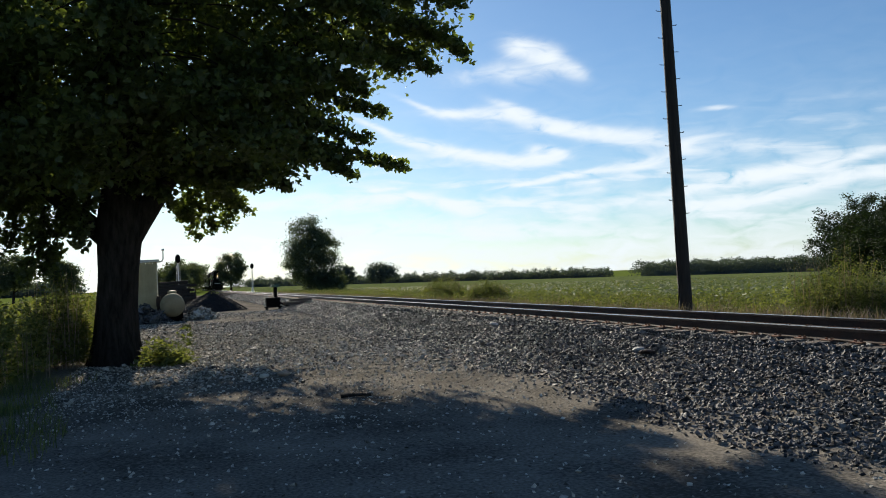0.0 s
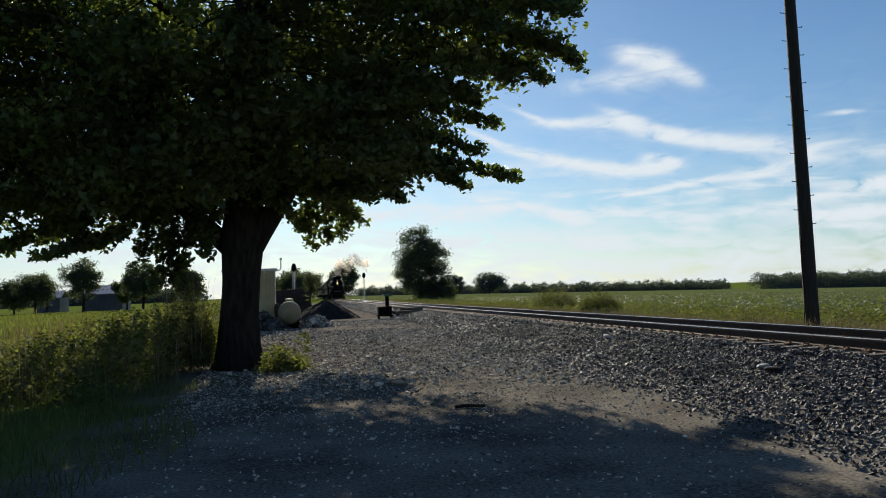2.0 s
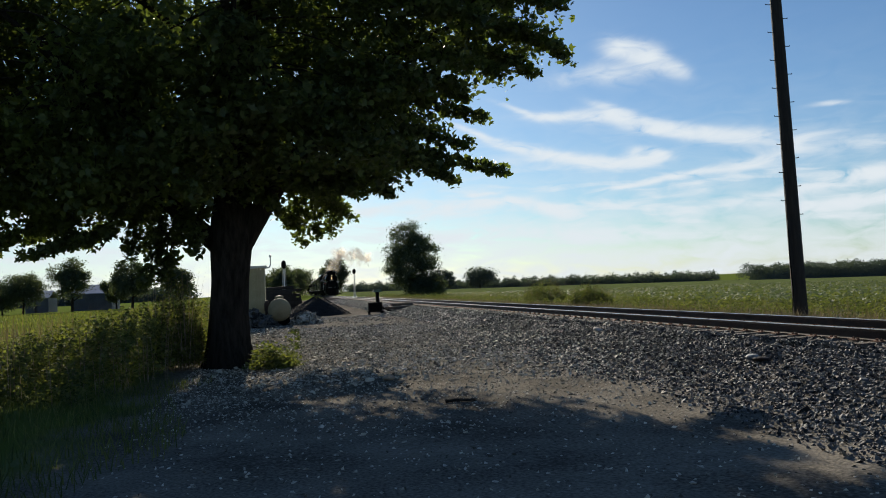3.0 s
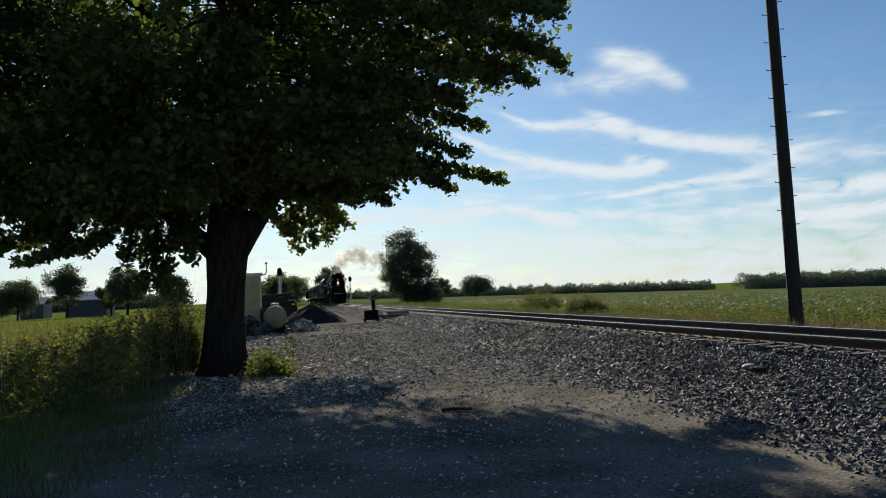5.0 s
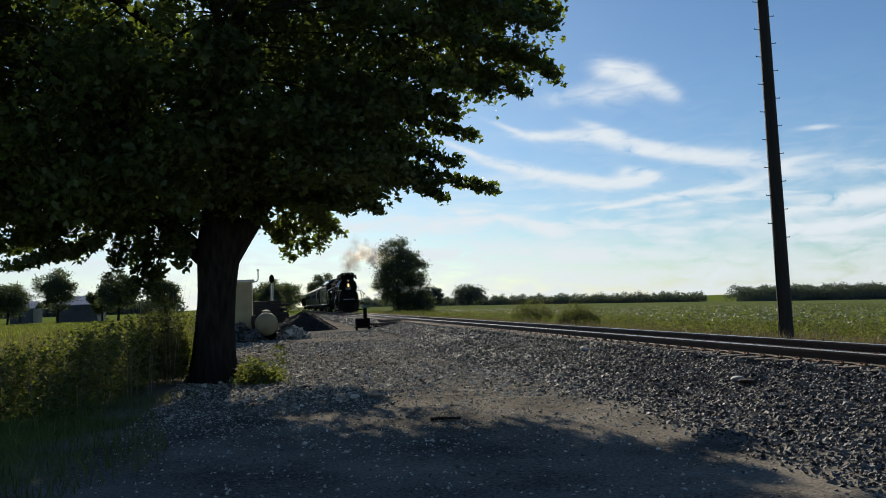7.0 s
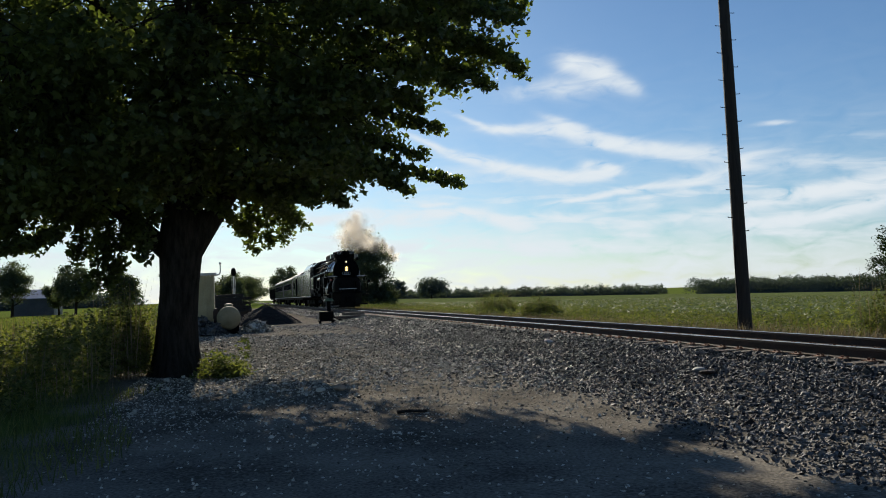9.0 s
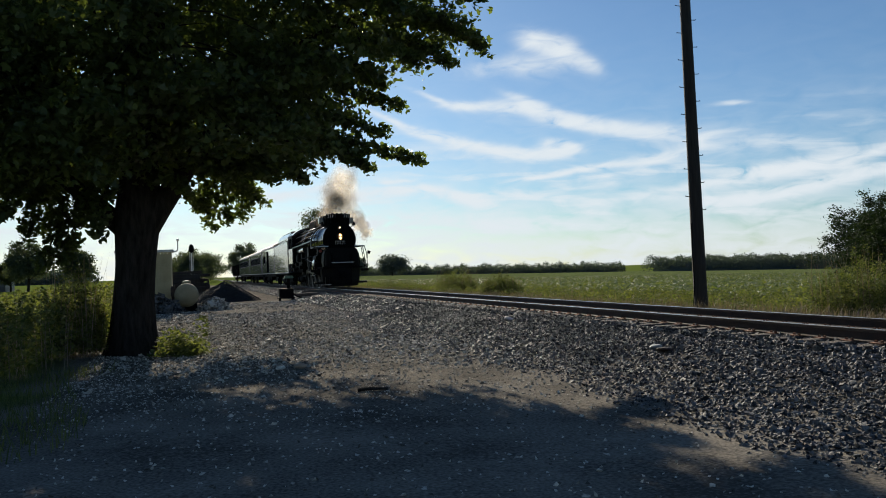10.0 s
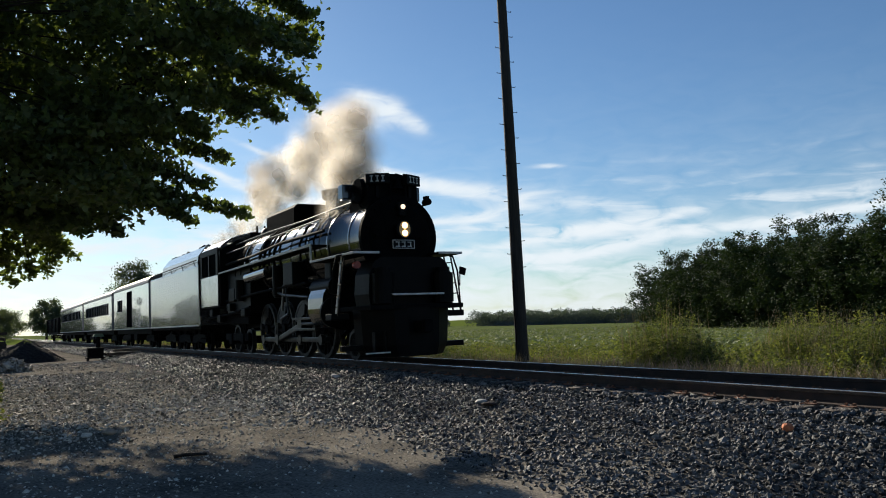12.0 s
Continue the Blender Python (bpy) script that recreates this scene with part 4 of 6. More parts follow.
# ---- things in the yard beside the track ----
def build_shed():
    S = thing("shed", pose(-2.05, 41.6, 0.0), "small cream metal shed with a pale flat roof", "shed")
    w, d, h = 2.4, 2.6, 2.86
    for k in range(15):
        bm = bmesh.new()
        box(bm, (-w / 2 + (k + 0.5) * w / 15, 0, h / 2), (w / 15 - 0.012, 0.06, h), 0.006)
        part("panel", bm, M["shedwall"], S)
        if k < 13:
            bm = bmesh.new()
            box(bm, (w / 2 - 0.03, 0.1 + (k + 0.5) * (d - 0.1) / 13, h / 2), (0.06, (d - 0.1) / 13 - 0.012, h), 0.006)
            part("panel", bm, M["shedwall"], S)
    bm = bmesh.new()
    box(bm, (0, d, h / 2), (w, 0.06, h))
    box(bm, (-w / 2 + 0.03, d / 2, h / 2), (0.06, d, h))
    part("rear_wall", bm, M["shedwall"], S)
    bm = bmesh.new()
    prism(bm, [(-0.15, h), (d + 0.15, h + 0.05), (d + 0.15, h + 0.13), (-0.15, h + 0.12)], -w / 2 - 0.12, w / 2 + 0.12, "x")
    part("roof", bm, M["shedroof"], S)
    bm = bmesh.new()
    pipe(bm, [(w / 2 - 0.1, 1.5, h), (w / 2 + 0.24, 1.5, h + 0.08), (w / 2 + 0.3, 1.5, h + 0.2), (w / 2 + 0.3, 1.5, h + 0.62)], 0.03)
    bmesh.ops.create_icosphere(bm, subdivisions=2, radius=0.07, matrix=Matrix.Translation((w / 2 + 0.3, 1.5, h + 0.64)))
    part("vent_pipe", bm, M["shedroof"], S, "bent vent pipe with a cap")
    bm = bmesh.new()
    box(bm, (w / 2 + 0.06, -0.25, 0.62), (0.16, 0.16, 1.25), 0.02)
    box(bm, (w / 2 + 0.06, -0.36, 0.95), (0.22, 0.12, 0.4), 0.02)
    part("meter_post", bm, M["rail"], S, "rust-brown post with a meter box")


build_shed()


def build_tank():
    T = thing("fuel_tank", pose(-0.18, 41.0, 0.0), "cream horizontal fuel tank on dark saddles", "tank")
    r = 0.56
    bm = bmesh.new()
    prof = [(0.0, -0.17), (0.25, -0.14), (0.42, -0.08), (0.52, 0.0), (r, 0.1), (r, 2.3), (0.52, 2.4), (0.42, 2.48), (0.0, 2.56)]
    lathe(bm, prof, Matrix.Translation((0, 0, 0.78)) @ ALONG_Y, 36)
    part("shell", bm, M["tank"], T, smooth=True)
    bm = bmesh.new()
    lathe(bm, [(0.2, 1.26), (0.2, 1.38), (0.22, 1.39), (0.19, 1.45), (0.0, 1.49)], Matrix.Translation((0, 0.7, 0)), 20)
    part("filler_dome", bm, M["tank"], T)
    for y in (0.35, 2.0):
        bm = bmesh.new()
        prism(bm, [(-0.5, -0.02), (0.5, -0.02), (0.46, 0.5), (0.2, 0.28), (-0.2, 0.28), (-0.46, 0.5)], y - 0.1, y + 0.1)
        part("saddle", bm, M["iron"], T)


build_tank()


def heap(name, x, y, rx, ry, h, n, size, material, label, category):
    """A heap of loose stone over a rounded core."""
    r = np.sqrt(rng.uniform(0, 1, n))
    a = rng.uniform(0, 2 * math.pi, n)
    px, py = r * np.cos(a), r * np.sin(a)
    z = h * np.clip(1 - r, 0, 1) ** 0.85 * (1 + 0.15 * wave(px * 3, py * 3, 2.0))
    v, f = stones(np.stack([x + px * rx, y + py * ry, z], 1), size)
    k = 40
    core = [(x + math.cos(2 * math.pi * i / k) * rx * q, y + math.sin(2 * math.pi * i / k) * ry * q, h * (1 - q) ** 0.85 * (1 + 0.05 * math.sin(7 * i)) - 0.1) for q in (1.0, 0.66, 0.33, 0.05) for i in range(k)]
    cf = [q for b in range(3) for i in range(k) for q in ((b * k + i, b * k + (i + 1) % k, (b + 1) * k + (i + 1) % k), (b * k + i, (b + 1) * k + (i + 1) % k, (b + 1) * k + i))]
    tagged(soup(name, *join((v, f), (np.array(core), np.array(cf))), material), label, category, kind="stuff")


heap("aggregate_pile", 2.1, 55.0, 2.3, 2.2, 1.35, 6000, 0.035, M["blackstone"], "dark conical pile of fine crushed stone", "stone pile")
heap("rubble_pile", 1.05, 41.6, 0.9, 0.7, 0.62, 160, 0.24, M["pebble"], "low heap of grey broken rock by the tank", "rubble pile")
heap("rubble_pile", -1.5, 40.6, 1.3, 0.6, 0.8, 220, 0.24, M["stone"], "heap of grey broken rock against the shed", "rubble pile")


def build_timber_stack():
    rr = random.Random(8)
    group = "stacked old ties"
    bm = bmesh.new()
    box(bm, (0, 0, 0), (2.6, 0.24, 0.19), 0.015)
    me = bpy.data.meshes.new("timber")
    bm.to_mesh(me)
    bm.free()
    me.materials.append(M["polewood"])
    for k in range(10):
        n = 3 if k < 8 else 2
        for i in range(n):
            t = new("timber", me)
            t.matrix_basis = pose(-0.35 + rr.uniform(-0.45, 0.45), 60 + i * 0.3, 0.1 + k * 0.205, 0, rr.uniform(-2, 7) * (0.3 if k < 3 else 1), rr.uniform(-12, 12))
            tagged(t, "weathered dark railway tie in a loose stack", "timber", group)


build_timber_stack()


def build_switch_stand():
    S = thing("switch_stand", pose(5.5, 50.3, ground_z(5.5, 50.3) - 0.02), "dark railway switch stand with a target on top", "switch stand")
    bm = bmesh.new()
    for x in (-0.38, 0.38):
        for y in (-0.25, 0.25):
            box(bm, (x, y, 0.11), (0.09, 0.09, 0.24), 0.01)
    box(bm, (0, 0, 0.22), (1.0, 0.7, 0.08), 0.02)
    part("base", bm, M["iron"], S)
    bm = bmesh.new()
    box(bm, (0, 0, 0.5), (0.84, 0.6, 0.56), 0.05)
    box(bm, (0.16, 0, 0.72), (0.34, 0.3, 0.14), 0.04)
    part("mechanism_box", bm, M["iron"], S)
    bm = bmesh.new()
    rod(bm, (0.16, 0, 0.65), (0.16, 0, 1.4), 0.12, 0.11, 12)
    part("mast", bm, M["iron"], S)
    bm = bmesh.new()
    prism(bm, [(-0.14, 1.38), (0.46, 1.38), (0.36, 1.54), (-0.04, 1.54)], -0.2, 0.2)
    part("target", bm, mat("faded_green_paint", (0.03, 0.07, 0.05), (0.07, 0.13, 0.09), 6, 0.6), S, "faded green target cap")
    bm = bmesh.new()
    pipe(bm, [(0.4, 0, 0.45), (0.9, 0.1, 0.2), (2.6, 0.3, 0.12)], 0.05)
    part("throw_rod", bm, M["iron"], S)


build_switch_stand()


M["palewood"] = mat("bleached_wood", (0.16, 0.14, 0.11), (0.32, 0.28, 0.23), 3, 0.85, bump=0.5, stretch=(1, 8, 8))


def build_tie_stack():
    z = float(ground_z(7.2, 51.0))
    for i, (x, y, k, a) in enumerate(((7.2, 51.0, 0, 12), (7.35, 51.3, 0, 8), (7.25, 51.1, 1, 15), (6.9, 50.6, 0, 28))):
        bm = bmesh.new()
        box(bm, (0, 0, 0), (1.7 - 0.25 * k, 0.2, 0.16), 0.012)
        t = part("plank", bm, M["palewood"] if i == 0 else M["tie"])
        t.matrix_basis = pose(x, y, z + 0.08 + 0.17 * k, 0, 0, a)
        tagged(t, "bleached pale plank beside the track" if i == 0 else "dark old plank stacked beside the track", "plank", "planks by the track")


build_tie_stack()


def build_signal(x, y, h, label, heads):
    S = thing("railway_signal", pose(x, y, 0), label, "railway signal")
    bm = bmesh.new()
    rod(bm, (0, 0, 0), (0, 0, h), 0.09, 0.07, 12)
    box(bm, (0, 0, 0.3), (0.5, 0.5, 0.6), 0.03)
    part("mast", bm, M["shedroof"], S, "pale metal mast")
    for k in range(heads):
        bm = bmesh.new()
        prism(bm, [(0.3 * math.cos(a), h - 0.35 - 1.9 * k + 0.5 * math.sin(a)) for a in [2 * math.pi * q / 20 for q in range(20)]], -0.16, 0.02)
        box(bm, (0, -0.2, h - 0.35 - 1.9 * k), (0.3, 0.3, 0.75), 0.04)
        part("signal_head", bm, M["iron"], S, "round black signal head")
    bm = bmesh.new()
    for s in (-1, 1):
        rod(bm, (s * 0.2, 0.25, 0.2), (s * 0.2, 0.25, h - 0.9), 0.02, seg=6)
    for k in range(int(h / 0.4) - 2):
        rod(bm, (-0.2, 0.25, 0.5 + 0.4 * k), (0.2, 0.25, 0.5 + 0.4 * k), 0.016, seg=6)
    part("ladder", bm, M["shedroof"], S)


build_signal(0.3, 100, 5.3, "railway signal mast with one dark oval head", 1)
build_signal(12.9, 150, 5.2, "pale railway signal mast with a ladder", 1)


# ---- single stones and scraps ----
def lone_stone(x, y, s, flat, material, label, seed):
    rr = random.Random(seed)
    bm = bmesh.new()
    bmesh.ops.create_icosphere(bm, subdivisions=2, radius=s / 2)
    for v in bm.verts:
        q = 1 + 0.35 * noise.noise(v.co * (2.2 / s) + Vector((seed, 0, 0)))
        v.co = Vector((v.co.x * q, v.co.y * q, v.co.z * q * flat))
    ob = part("stone", bm, material)
    ob.matrix_basis = pose(x, y, float(ground_z(x, y)) + s * flat * 0.3 + 0.02, rr.uniform(-12, 12), rr.uniform(-12, 12), rr.uniform(0, 180))
    tagged(ob, label, "stone")


M["palestone"] = mat("pale_limestone", (0.25, 0.245, 0.235), (0.42, 0.41, 0.39), 8, 0.8, bump=0.4)
lone_stone(7.3, 18.7, 0.24, 0.4, M["palestone"], "pale flat limestone lump on the ballast", 2)
lone_stone(7.0, 11.62, 0.2, 0.35, M["palestone"], "pale flat limestone lump on the ballast", 3)
lone_stone(6.9, 11.2, 0.24, 0.3, M["rail"], "rust-brown stone lying on the ballast", 6)
lone_stone(7.25, 5.95, 0.12, 0.8, M["orange"], "orange brick fragment on the ballast", 4)
lone_stone(1.68, 14.0, 0.2, 0.5, mat("tan_clay", (0.28, 0.2, 0.14), (0.46, 0.35, 0.25), 9, 0.85), "pale tan clay lump on the dirt", 5)
lone_stone(1.35, 14.0, 0.16, 0.5, M["pebble"], "small pale stone on the dirt", 9)


def build_stick():
    bm = bmesh.new()
    limb_mesh(bm, [(-0.2, 0, 0.02), (-0.07, 0.015, 0.03), (0.08, -0.012, 0.028), (0.2, 0.02, 0.02)], 0.026, 0.016, 8)
    ob = part("stick", bm, M["bark"])
    ob.matrix_basis = pose(2.25, 10.9, float(ground_z(2.25, 10.9)), 0, 0, -12)
    tagged(ob, "short dark stick lying on the dirt", "stick")


build_stick()

# ---- grasses, weeds and the crop ----
def field_points(n, x0, x1, y0, y1, px=1.0, py=1.0):
    return x0 + (x1 - x0) * rng.uniform(0, 1, n) ** px, y0 + (y1 - y0) * rng.uniform(0, 1, n) ** py


def on_ground(x, y, z=0.0):
    return np.stack([x, y, ground_z(x, y) + z], 1)


def stalk_leaves(x, y, h, per, size):
    """Leaves set along upright stems of height h."""
    n = len(x)
    k = rng.uniform(0.12, 1.0, (n, per))
    a = rng.normal(0, 0.1, (n, per, 2)) * (1.3 - k)[:, :, None]
    p = np.stack([x[:, None] + a[:, :, 0], y[:, None] + a[:, :, 1], ground_z(x, y)[:, None] + h[:, None] * k], -1)
    return scatter_leaves(p.reshape(-1, 3), size, droop=0.6)


def build_weeds():
    # tall weeds before and beside the maple
    x, y = field_points(11000, -17, -1.7, 13.5, 34)
    edge = -2.0 - 0.35 * np.maximum(0, 17 - y) + 0.5 * wave(x, y, 0.9)
    keep = (x < edge) & (rng.uniform(0, 1, len(x)) < 0.6 + 0.5 * wave(x, y, 0.5, 1.0))
    x, y = x[keep], y[keep]
    h = (1.5 + 0.16 * wave(x, y, 0.8, 2.0) - 0.034 * y * np.clip((-x / y - 0.14) / 0.16, 0, 1.6)) * rng.uniform(0.68, 1.06, len(x)) * np.clip((y - 11.5) / 4.5, 0.35, 1)
    h = np.maximum(h, 0.25)
    v, f = stalk_leaves(x, y, h, 26, 0.085)
    tagged(soup("weeds", v, f, M["weed"]), "tall leafy green weeds beside the tree", "weeds", kind="stuff")
    xs, ys = x[::2] + rng.normal(0, 0.1, len(x[::2])), y[::2] + rng.normal(0, 0.1, len(x[::2]))
    tagged(soup("tall_grass", *blades(on_ground(xs, ys), 1.3, 0.007, 0.25), M["straw"]), "tall seeding grass among the weeds", "grass", kind="stuff")
    # low grass in the shade at the yard's edge
    x, y = field_points(15000, -9, -0.6, 2.8, 16)
    keep = (x < -1.4 - 0.2 * np.abs(y - 9) ** 0.8 * 0.3 + 0.55 * wave(x, y, 1.1)) & (rng.uniform(0, 1, len(x)) < 0.8)
    p = on_ground(x[keep], y[keep])
    tagged(soup("grass", *blades(p, 0.2, 0.006, 0.8), M["weed"]), "shaded rough green grass beside the yard", "grass", kind="stuff")
    # sprigs at the foot of the trunk
    x, y = field_points(110, -0.7, 0.15, 17.6, 18.9)
    h = rng.uniform(0.15, 0.6, len(x)) * np.clip(1.1 - np.abs(x + 0.35), 0.3, 1)
    tagged(soup("weeds", *stalk_leaves(x, y, h, 14, 0.1), M["weed"]), "bright leafy sprouts at the foot of the trunk", "weeds", kind="stuff")
    # one lanky stalk in front of them
    x, y = field_points(9, 0.0, 0.35, 17.3, 17.6)
    tagged(soup("weed_stalk", *join(stalk_leaves(x, y, rng.uniform(0.6, 1.05, 9), 16, 0.085)), M["weed"]), "lanky pale green weed at the yard's edge", "weeds", kind="stuff")
    # rough meadow at the back
    x, y = field_points(26000, -60, -3.5, 30, 150, 0.8, 1.6)
    tagged(soup("meadow_grass", *blades(on_ground(x, y), 0.3, 0.035, 0.6), M["weed"]), "short sunlit meadow grass", "grass", kind="stuff")
    # dry grass along the far side of the track
    x, y = field_points(44000, 12.3, 16.0, 6, 130, 1.1, 1.8)
    s = 1 + y / 60
    keep = rng.uniform(0, 1, len(x)) < 0.55 + 0.6 * wave(x, y, 0.35, 4.0)
    v, f = blades(on_ground(x[keep], y[keep]), 0.52, 0.009, 0.5)
    tagged(soup("dry_grass", v, f, M["straw"]), "dry tan grass along the track", "grass", kind="stuff")
    # green weeds behind it, higher in clumps
    x, y = field_points(5000, 15.0, 22.5, 6, 140, 1.0, 1.7)
    hh = 0.75 + 0.35 * wave(x, y, 0.33, 3.0) + 0.25 * wave(x, y, 0.9, 5.0)
    keep = hh > 0.3
    x, y, hh = x[keep], y[keep], hh[keep]
    v, f = stalk_leaves(x, y, hh * rng.uniform(0.6, 1.1, len(x)), 30, 0.08)
    tagged(soup("weeds", v, f, M["weed"]), "mixed green weeds between track and crop", "weeds", kind="stuff")
    g = np.repeat(np.arange(len(x)), 2)
    tagged(soup("tall_grass", *blades(on_ground(x[g] + rng.normal(0, 0.2, len(g)), y[g] + rng.normal(0, 0.2, len(g))), 0.6, 0.008, 0.35), M["straw"]), "seeding grass between track and crop", "grass", kind="stuff")


build_weeds()


def build_bush(x, y, w, h, seed, label, n=420):
    """A many-stemmed weed bush."""
    r = np.random.default_rng(seed)
    a, q = r.uniform(0, 2 * math.pi, n), np.sqrt(r.uniform(0, 1, n))
    bx, by = x + np.cos(a) * q * w / 2, y + np.sin(a) * q * w / 2
    hh = h * (1 - 0.55 * q ** 2) * r.uniform(0.6, 1.1, n)
    B = thing("bush", pose(0, 0, 0), label, "bush", "weed bushes by the track")
    soup("foliage", *stalk_leaves(bx, by, hh, 46, 0.062), M["weed"], B)
    soup("stem", *blades(on_ground(bx[::2], by[::2]), h * 0.98, 0.006, 0.25), M["straw"], B)


build_bush(-2.35, 19.2, 1.3, 2.1, 6, "dark leafy shrub beside the tree trunk", 260)
build_bush(16.0, 16.6, 2.5, 1.9, 1, "feathery green weed bush with seed heads")
build_bush(19.6, 14.8, 3.2, 1.8, 2, "broad green weed bush beside the crop", 620)
build_bush(18.2, 12.0, 3.0, 1.65, 3, "broad green weed bush beside the crop", 560)
build_bush(17.8, 55, 3.0, 1.9, 4, "dark weed bush along the track")
build_bush(16.5, 43, 2.4, 1.55, 5, "dark weed bush along the track")


def build_crop():
    xs = np.concatenate([np.linspace(22.3, 60, 90), np.geomspace(61, 520, 40)])
    ys = np.concatenate([np.linspace(-40, 90, 150), np.geomspace(92, 900, 50)])
    gx, gy = np.meshgrid(xs, ys, indexing="ij")
    z = 0.42 + 0.06 * np.sin(gx * 2 * math.pi / 0.76) * np.exp(-(gx - 22) / 25) + 0.05 * wave(gx, gy, 0.9) + 0.04 * wave(gx, gy, 2.7)
    z = np.where(gx < 22.4, 0.0, z) - 0.0185 * (gx - 16.0) - 0.3
    v = np.stack([gx, gy, z], -1).reshape(-1, 3)
    i, j = np.meshgrid(np.arange(len(xs) - 1), np.arange(len(ys) - 1), indexing="ij")
    a = (i * len(ys) + j).ravel()
    m = mat("bean_canopy", (0.055, 0.078, 0.03), (0.165, 0.192, 0.075), 0.35, 0.8, bump=1.0, bscale=5, fine=0.5, spec=0.0)
    ob = soup("crop_field", v, np.stack([a, a + len(ys), a + len(ys) + 1, a + 1], 1), m)
    tagged(ob, "even green field of low bean plants", "crop", kind="structure")
    n = 60000
    x, y = field_points(n, 22.2, 120, -5, 170, 1.8, 1.4)
    p = on_ground(x, y, rng.uniform(0.22, 0.55, n))
    tagged(soup("bean_leaves", *scatter_leaves(p, 0.26, droop=1.2), M["bean"]), "broad green bean leaves in rows", "crop", kind="stuff")


build_crop()

# ---- the train: y runs back from the nose, z up from the rail ----
NOSE_12 = 18.4
WHEELS = []  # (object, radius, home pose) of all that rolls
RODS = []


def wheel(name, y, r, parent, track=0.754, spokes=0, tyre=None, centre=None):
    """A wheelset on its axle, turning round x."""
    ax = new(name)
    ax.empty_display_size = 0.1
    ax.parent = parent
    ax.matrix_basis = pose(0, y, r)
    tagged(ax, "driving wheelset with pale tyres" if spokes else "")
    bm = bmesh.new()
    rod(bm, (-track - 0.1, 0, 0), (track + 0.1, 0, 0), 0.09, seg=12)
    part("axle", bm, M["iron"], ax)
    for s in (-1, 1):
        turn = Matrix.Translation((s * track, 0, 0)) @ Matrix.Rotation(radians(90 * s), 4, "Y")
        bm = bmesh.new()
        lathe(bm, [(r - 0.1, -0.07), (r + 0.025, -0.07), (r + 0.025, -0.045), (r, -0.035), (r, 0.07), (r - 0.1, 0.075), (r - 0.1, -0.07)], turn, 40)
        part("tyre", bm, tyre or M["tyre"], ax, smooth=False)
        bm = bmesh.new()
        rod(bm, (s * (track - 0.06), 0, 0), (s * (track + 0.12), 0, 0), 0.17, seg=16)
        part("hub", bm, centre or M["iron"], ax)
        if spokes:
            for k in range(spokes):
                a = 2 * math.pi * k / spokes
                d = Vector((0, math.cos(a), math.sin(a)))
                bm = bmesh.new()
                box(bm, Vector((s * track, 0, 0)) + d * (r * 0.52), (0.07, 0.1, r * 0.74), 0, Matrix.Rotation(a - math.pi / 2, 4, "X"))
                part("spoke", bm, centre or M["iron"], ax)
            q = 0 if s < 0 else math.pi / 2
            cw = [(math.cos(q + math.pi + t) * rr, math.sin(q + math.pi + t) * rr) for rr, ts in ((r - 0.1, (-0.7, -0.35, 0, 0.35, 0.7)), (r * 0.5, (0.6, 0, -0.6))) for t in ts]
            bm = bmesh.new()
            prism(bm, cw, s * track - 0.06, s * track + 0.06, "x")
            part("counterweight", bm, M["tyre"], ax)
            bm = bmesh.new()
            rod(bm, (s * track, math.cos(q) * 0.4, math.sin(q) * 0.4), (s * (track + 0.3), math.cos(q) * 0.4, math.sin(q) * 0.4), 0.08, seg=12)
            part("crank_pin", bm, M["rod"], ax)
        else:
            bm = bmesh.new()
            rod(bm, (s * (track - 0.04), 0, 0), (s * (track + 0.02), 0, 0), r - 0.08, seg=28)
            part("wheel_disc", bm, centre or M["iron"], ax)
    WHEELS.append((ax, r, pose(0, y, r)))
    return ax


